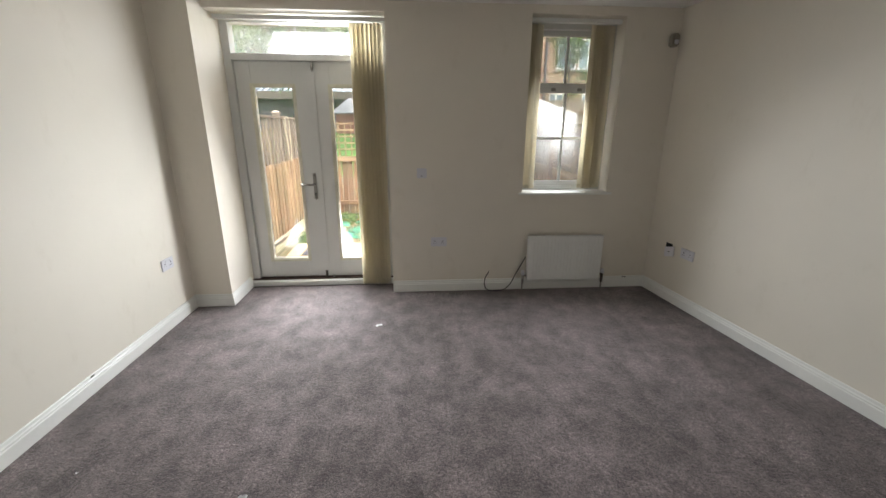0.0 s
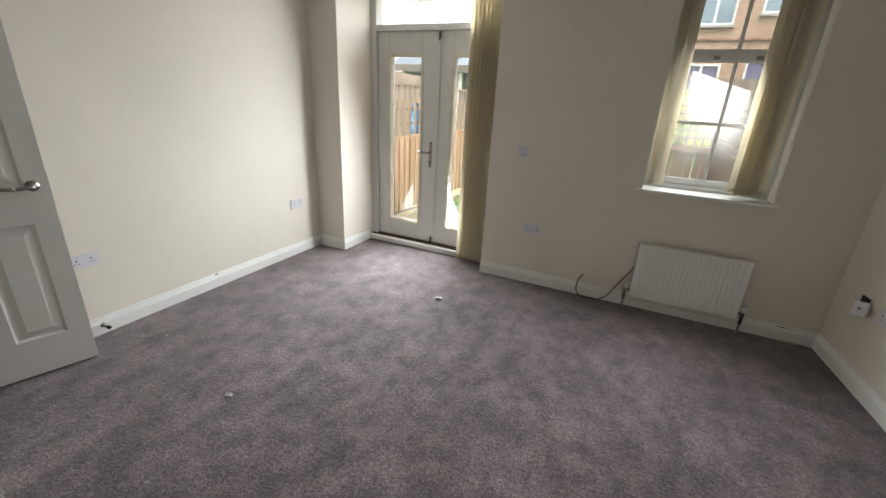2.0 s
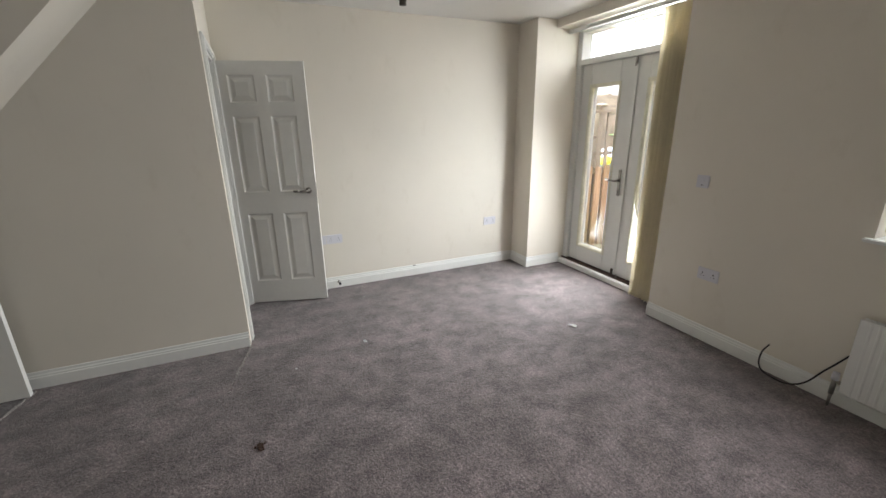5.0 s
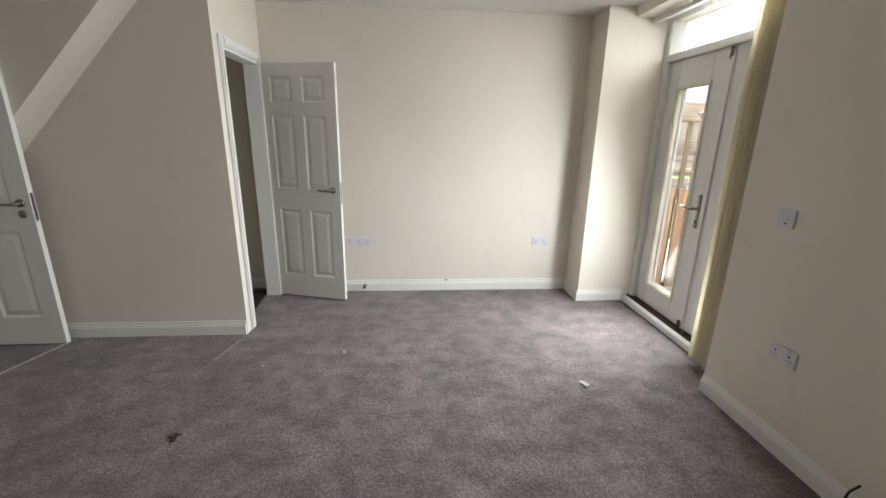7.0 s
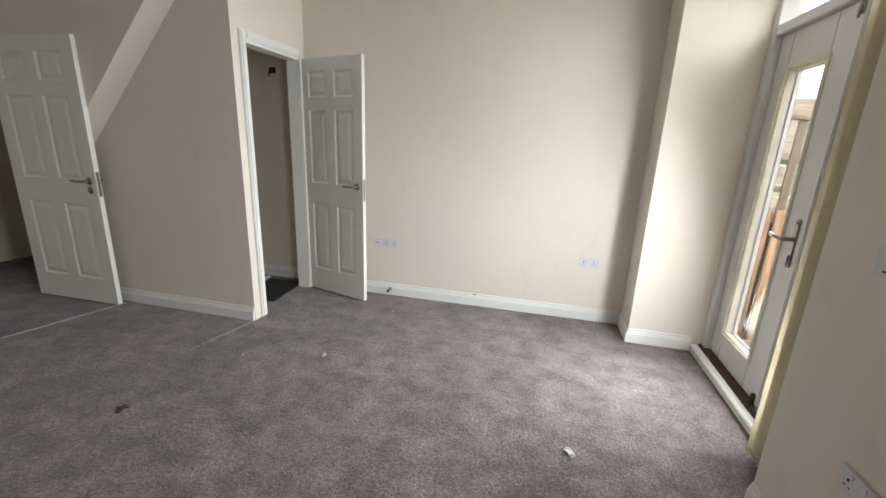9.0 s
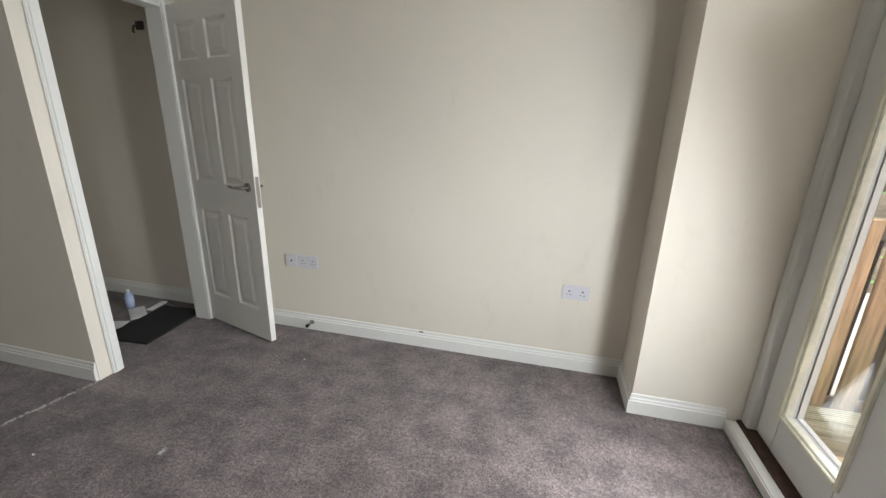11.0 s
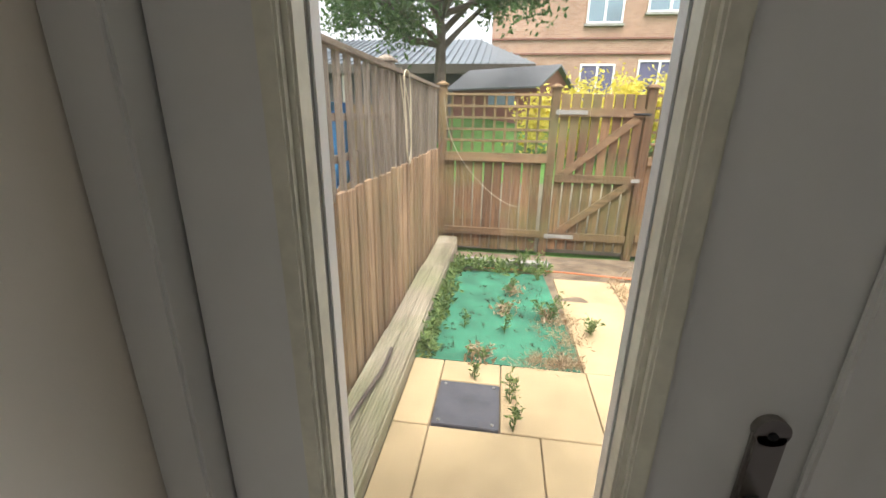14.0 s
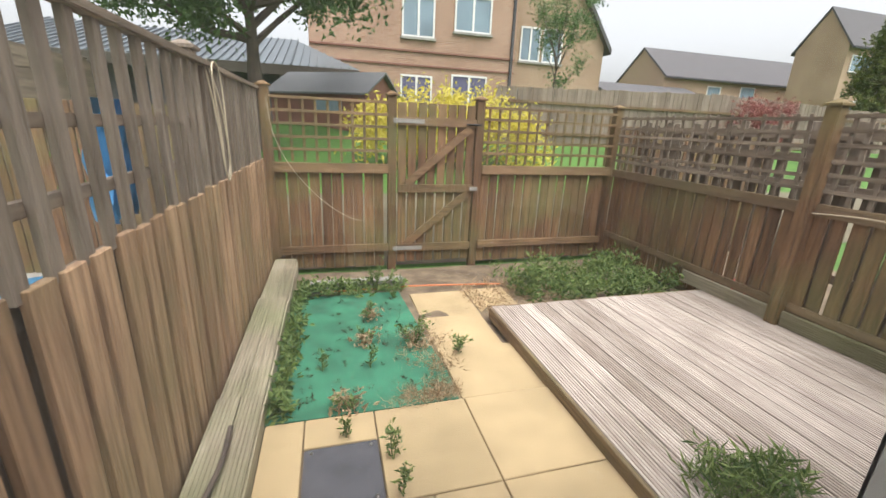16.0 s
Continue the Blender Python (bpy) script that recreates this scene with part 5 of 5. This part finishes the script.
# ---- buildings beyond ----
def house_window(parent, x0, x1, z0, z1, y, mat, open_cols=2):
    bm = bmesh.new()
    ring_frame(bm, x0, x1, z0, z1, 0.08, y - 0.06, y + 0.02, 0)
    for i in range(1, open_cols):
        x = x0 + (x1 - x0) * i / open_cols
        box(bm, x - 0.05, x + 0.05, y - 0.06, y + 0.02, z0, z1)
    w = part("window", bm, UPVC, parent)
    for i in range(open_cols):
        part("pane", B(x0 + (x1 - x0) * i / open_cols, x0 + (x1 - x0) * (i + 1) / open_cols, y - 0.02, y + 0.0, z0, z1), mat, w)
    part("sill", B(x0 - 0.15, x1 + 0.15, y - 0.12, y + 0.02, z0 - 0.18, z0 - 0.081), CONC, w)


bl = thing("apartment_building", "three storey orange brick block with white windows", "building")
part("wall", B(-2.0, 7.6, 24, 36, 0.8, 12.5), BRICK, bl)
part("roof", B(-2.4, 8.0, 23.6, 36.4, 12.5, 12.9), TILES, bl)
for x0, x1, z0, z1, mt in ((2.1, 3.45, 5.25, 6.75, WINB), (4.55, 6.2, 5.65, 7.0, WINB), (2.05, 3.4, 2.1, 3.5, WINP), (4.5, 6.15, 2.1, 3.65, WINP), (2.1, 3.45, 8.6, 10.1, WINB), (4.55, 6.2, 8.6, 10.1, WINB)):
    house_window(bl, x0, x1, z0, z1, 24, mt)
for z in (4.55, 3.95):
    part("string_course", B(-2.0, 7.6, 23.93, 24.0, z, z + 0.08), SHEDW, bl)
part("downpipe", B(7.35, 7.47, 23.88, 24.0, 0.8, 12.4), DARKW, bl)
wg = thing("apartment_wing", "pale brick gabled wing of the apartment block", "building")
bm = bmesh.new()
prism(bm, [(7.62, 25.5, 0.8), (13.6, 25.5, 0.8), (13.6, 25.5, 5.9), (10.6, 25.5, 10.0), (7.62, 25.5, 10.0)], (0, 10, 0))
part("wall", bm, BRICK_L, wg)
bm = bmesh.new()
prism(bm, [(13.9, 25.2, 5.5), (13.9, 25.2, 5.8), (10.6, 25.2, 10.3), (10.6, 25.2, 10.02)], (0, 10.6, 0))
part("roof", bm, TILES, wg)
house_window(wg, 8.6, 9.6, 4.9, 6.4, 25.5, WINB), house_window(wg, 9.9, 10.9, 4.9, 6.4, 25.5, WINB), house_window(wg, 8.3, 9.0, 2.6, 3.4, 25.5, WINB), house_window(wg, 10.3, 11.0, 2.6, 3.4, 25.5, WINB)

ax = thing("community_hall", "low dark hall with a pale ribbed metal roof", "building")
part("wall", B(-9.5, -1.1, 17.4, 22, 0.8, 2.7), DARKW, ax)
part("fascia", B(-10, -0.4, 16.95, 17.05, 2.55, 2.82), DARKM, ax)
bm = bmesh.new()
prism(bm, [(-10, 17.0, 2.82), (-10, 21.5, 4.2), (-10, 21.5, 4.1), (-10, 17.0, 2.72)], (7.6, 0, 0))
vv = [bm.verts.new(p) for p in ((-2.4, 17.0, 2.82), (-0.35, 17.0, 2.82), (-2.4, 21.5, 4.2))]
bm.faces.new(vv)
for i in range(34):
    x = -9.9 + i * 0.23
    p = [(x, 16.98, 2.83), (x + 0.04, 16.98, 2.83), (x + 0.04, 16.98, 2.87), (x, 16.98, 2.87)]
    prism(bm, p, (0, 4.5, 1.38))
for i in range(8):
    x = -2.3 + i * 0.23
    k = max(0.05, 1 - (i + 0.6) / 8.9)
    prism(bm, [(x, 16.98, 2.83), (x + 0.04, 16.98, 2.83), (x + 0.04, 16.98, 2.87), (x, 16.98, 2.87)], (0, 4.5 * k, 1.38 * k))
part("roof", bm, METALR, ax)
for x in (-6.5, -4.5, -2.6):
    part("post", B(x, x + 0.15, 17.1, 17.25, 0.8, 2.55), CONC, ax)

sd = thing("garden_shed", "red brown timber shed with a grey felt roof", "shed")
sx0, sx1, sy0, sy1 = -2.3, 0.05, 13.7, 15.3
bm = bmesh.new()
prism(bm, [(sx0, sy0, 0.9), (sx0, sy1, 0.9), (sx0, sy1, 2.02), (sx0, (sy0 + sy1) / 2, 2.42), (sx0, sy0, 2.02)], (sx1 - sx0, 0, 0))
part("wall", bm, SHEDW, sd)
for i in range(9):
    part("cladding_board", B(sx0 - 0.01, sx1 + 0.01, sy0 - 0.02, sy0 - 0.002, 0.95 + i * 0.12, 0.95 + i * 0.12 + 0.10), SHEDW, sd)
bm = bmesh.new()
ym = (sy0 + sy1) / 2
prism(bm, [(sx0 - 0.12, sy0 - 0.15, 1.96), (sx0 - 0.12, ym, 2.47), (sx0 - 0.12, sy1 + 0.15, 1.96), (sx0 - 0.12, sy1 + 0.15, 1.92), (sx0 - 0.12, ym, 2.42), (sx0 - 0.12, sy0 - 0.15, 1.92)], (sx1 - sx0 + 0.24, 0, 0))
part("roof", bm, FELT, sd)
sd.matrix_basis = pose(-1.1, 14.5, 0) @ pose(0, 0, 0, 0, 0, -32) @ pose(1.1, -14.5, 0)
part("window", B(-1.2, -0.5, sy0 - 0.045, sy0 - 0.02, 1.55, 1.85), WINB, sd)

ff = thing("boundary_fence", "long grey weathered close-board fence on the lawn", "fence")
m9 = board_mesh("board", 0.12, 0.02, 1.25, WOOD_G)
x = 2.4
while x < 16:
    piece("board", m9, ff, pose(x, 13.0 + rnd.uniform(-0.01, 0.01), 0.95 + 0.028 * min(x, 8.5) - 0.03 * max(0, x - 9) + rnd.uniform(-0.02, 0.02)))
    x += 0.128
for z in (1.25, 1.95):
    part("rail", B(2.3, 16, 12.95, 12.985, z, z + 0.06), WOOD_X, ff)
part("brick_base", B(2.3, 16, 13.03, 13.25, 0.5, 1.5), BRICK, ff)


def terrace(label, x0, x1, y, base, eave, ridge, depth, mat, wins, gable_end=False):
    h = thing("house", label, "house")
    bm = bmesh.new()
    if gable_end:
        prism(bm, [(x0, y, base), (x0, y + depth, base), (x0, y + depth, eave), (x0, y + depth / 2, ridge), (x0, y, eave)], (x1 - x0, 0, 0))
    else:
        box(bm, x0, x1, y, y + depth, base, eave)
    part("wall", bm, mat, h)
    bm = bmesh.new()
    o = 0.3
    prism(bm, [(x0 - 0.1, y - o, eave - 0.1), (x0 - 0.1, y + depth / 2, ridge + 0.1), (x0 - 0.1, y + depth + o, eave - 0.1), (x0 - 0.1, y + depth + o, eave - 0.3), (x0 - 0.1, y + depth / 2, ridge - 0.1), (x0 - 0.1, y - o, eave - 0.3)], (x1 - x0 + 0.2, 0, 0))
    part("roof", bm, TILES, h)
    part("gutter", B(x0, x1, y - 0.42, y - 0.31, eave - 0.3, eave - 0.18), DARKW, h)
    for a, b, c, d in wins:
        house_window(h, a, b, c, d, y, WINB, 1)
    return h


terrace("distant terraced houses of buff brick with dark tiled roofs", 31.0, 60, 40, 0.8, 7.1, 10.0, 7, BRICK_L, ((36.6, 38.2, 5.2, 6.3), (41, 42.8, 5.4, 6.5)), True)
terrace("low distant terrace with a dark tiled roof", 22.5, 33.5, 37, 0.8, 4.9, 5.9, 6, BRICK_L, ((31.0, 32.4, 3.6, 4.4),), True)
terrace("buff brick house with a tall gable end and tiled roof", 38.5, 54, 29.5, 0.8, 8.8, 11.8, 4, BRICK_L, ((39.2, 42.6, 6.9, 8.0), (39.2, 42.6, 3.4, 4.6)), True)
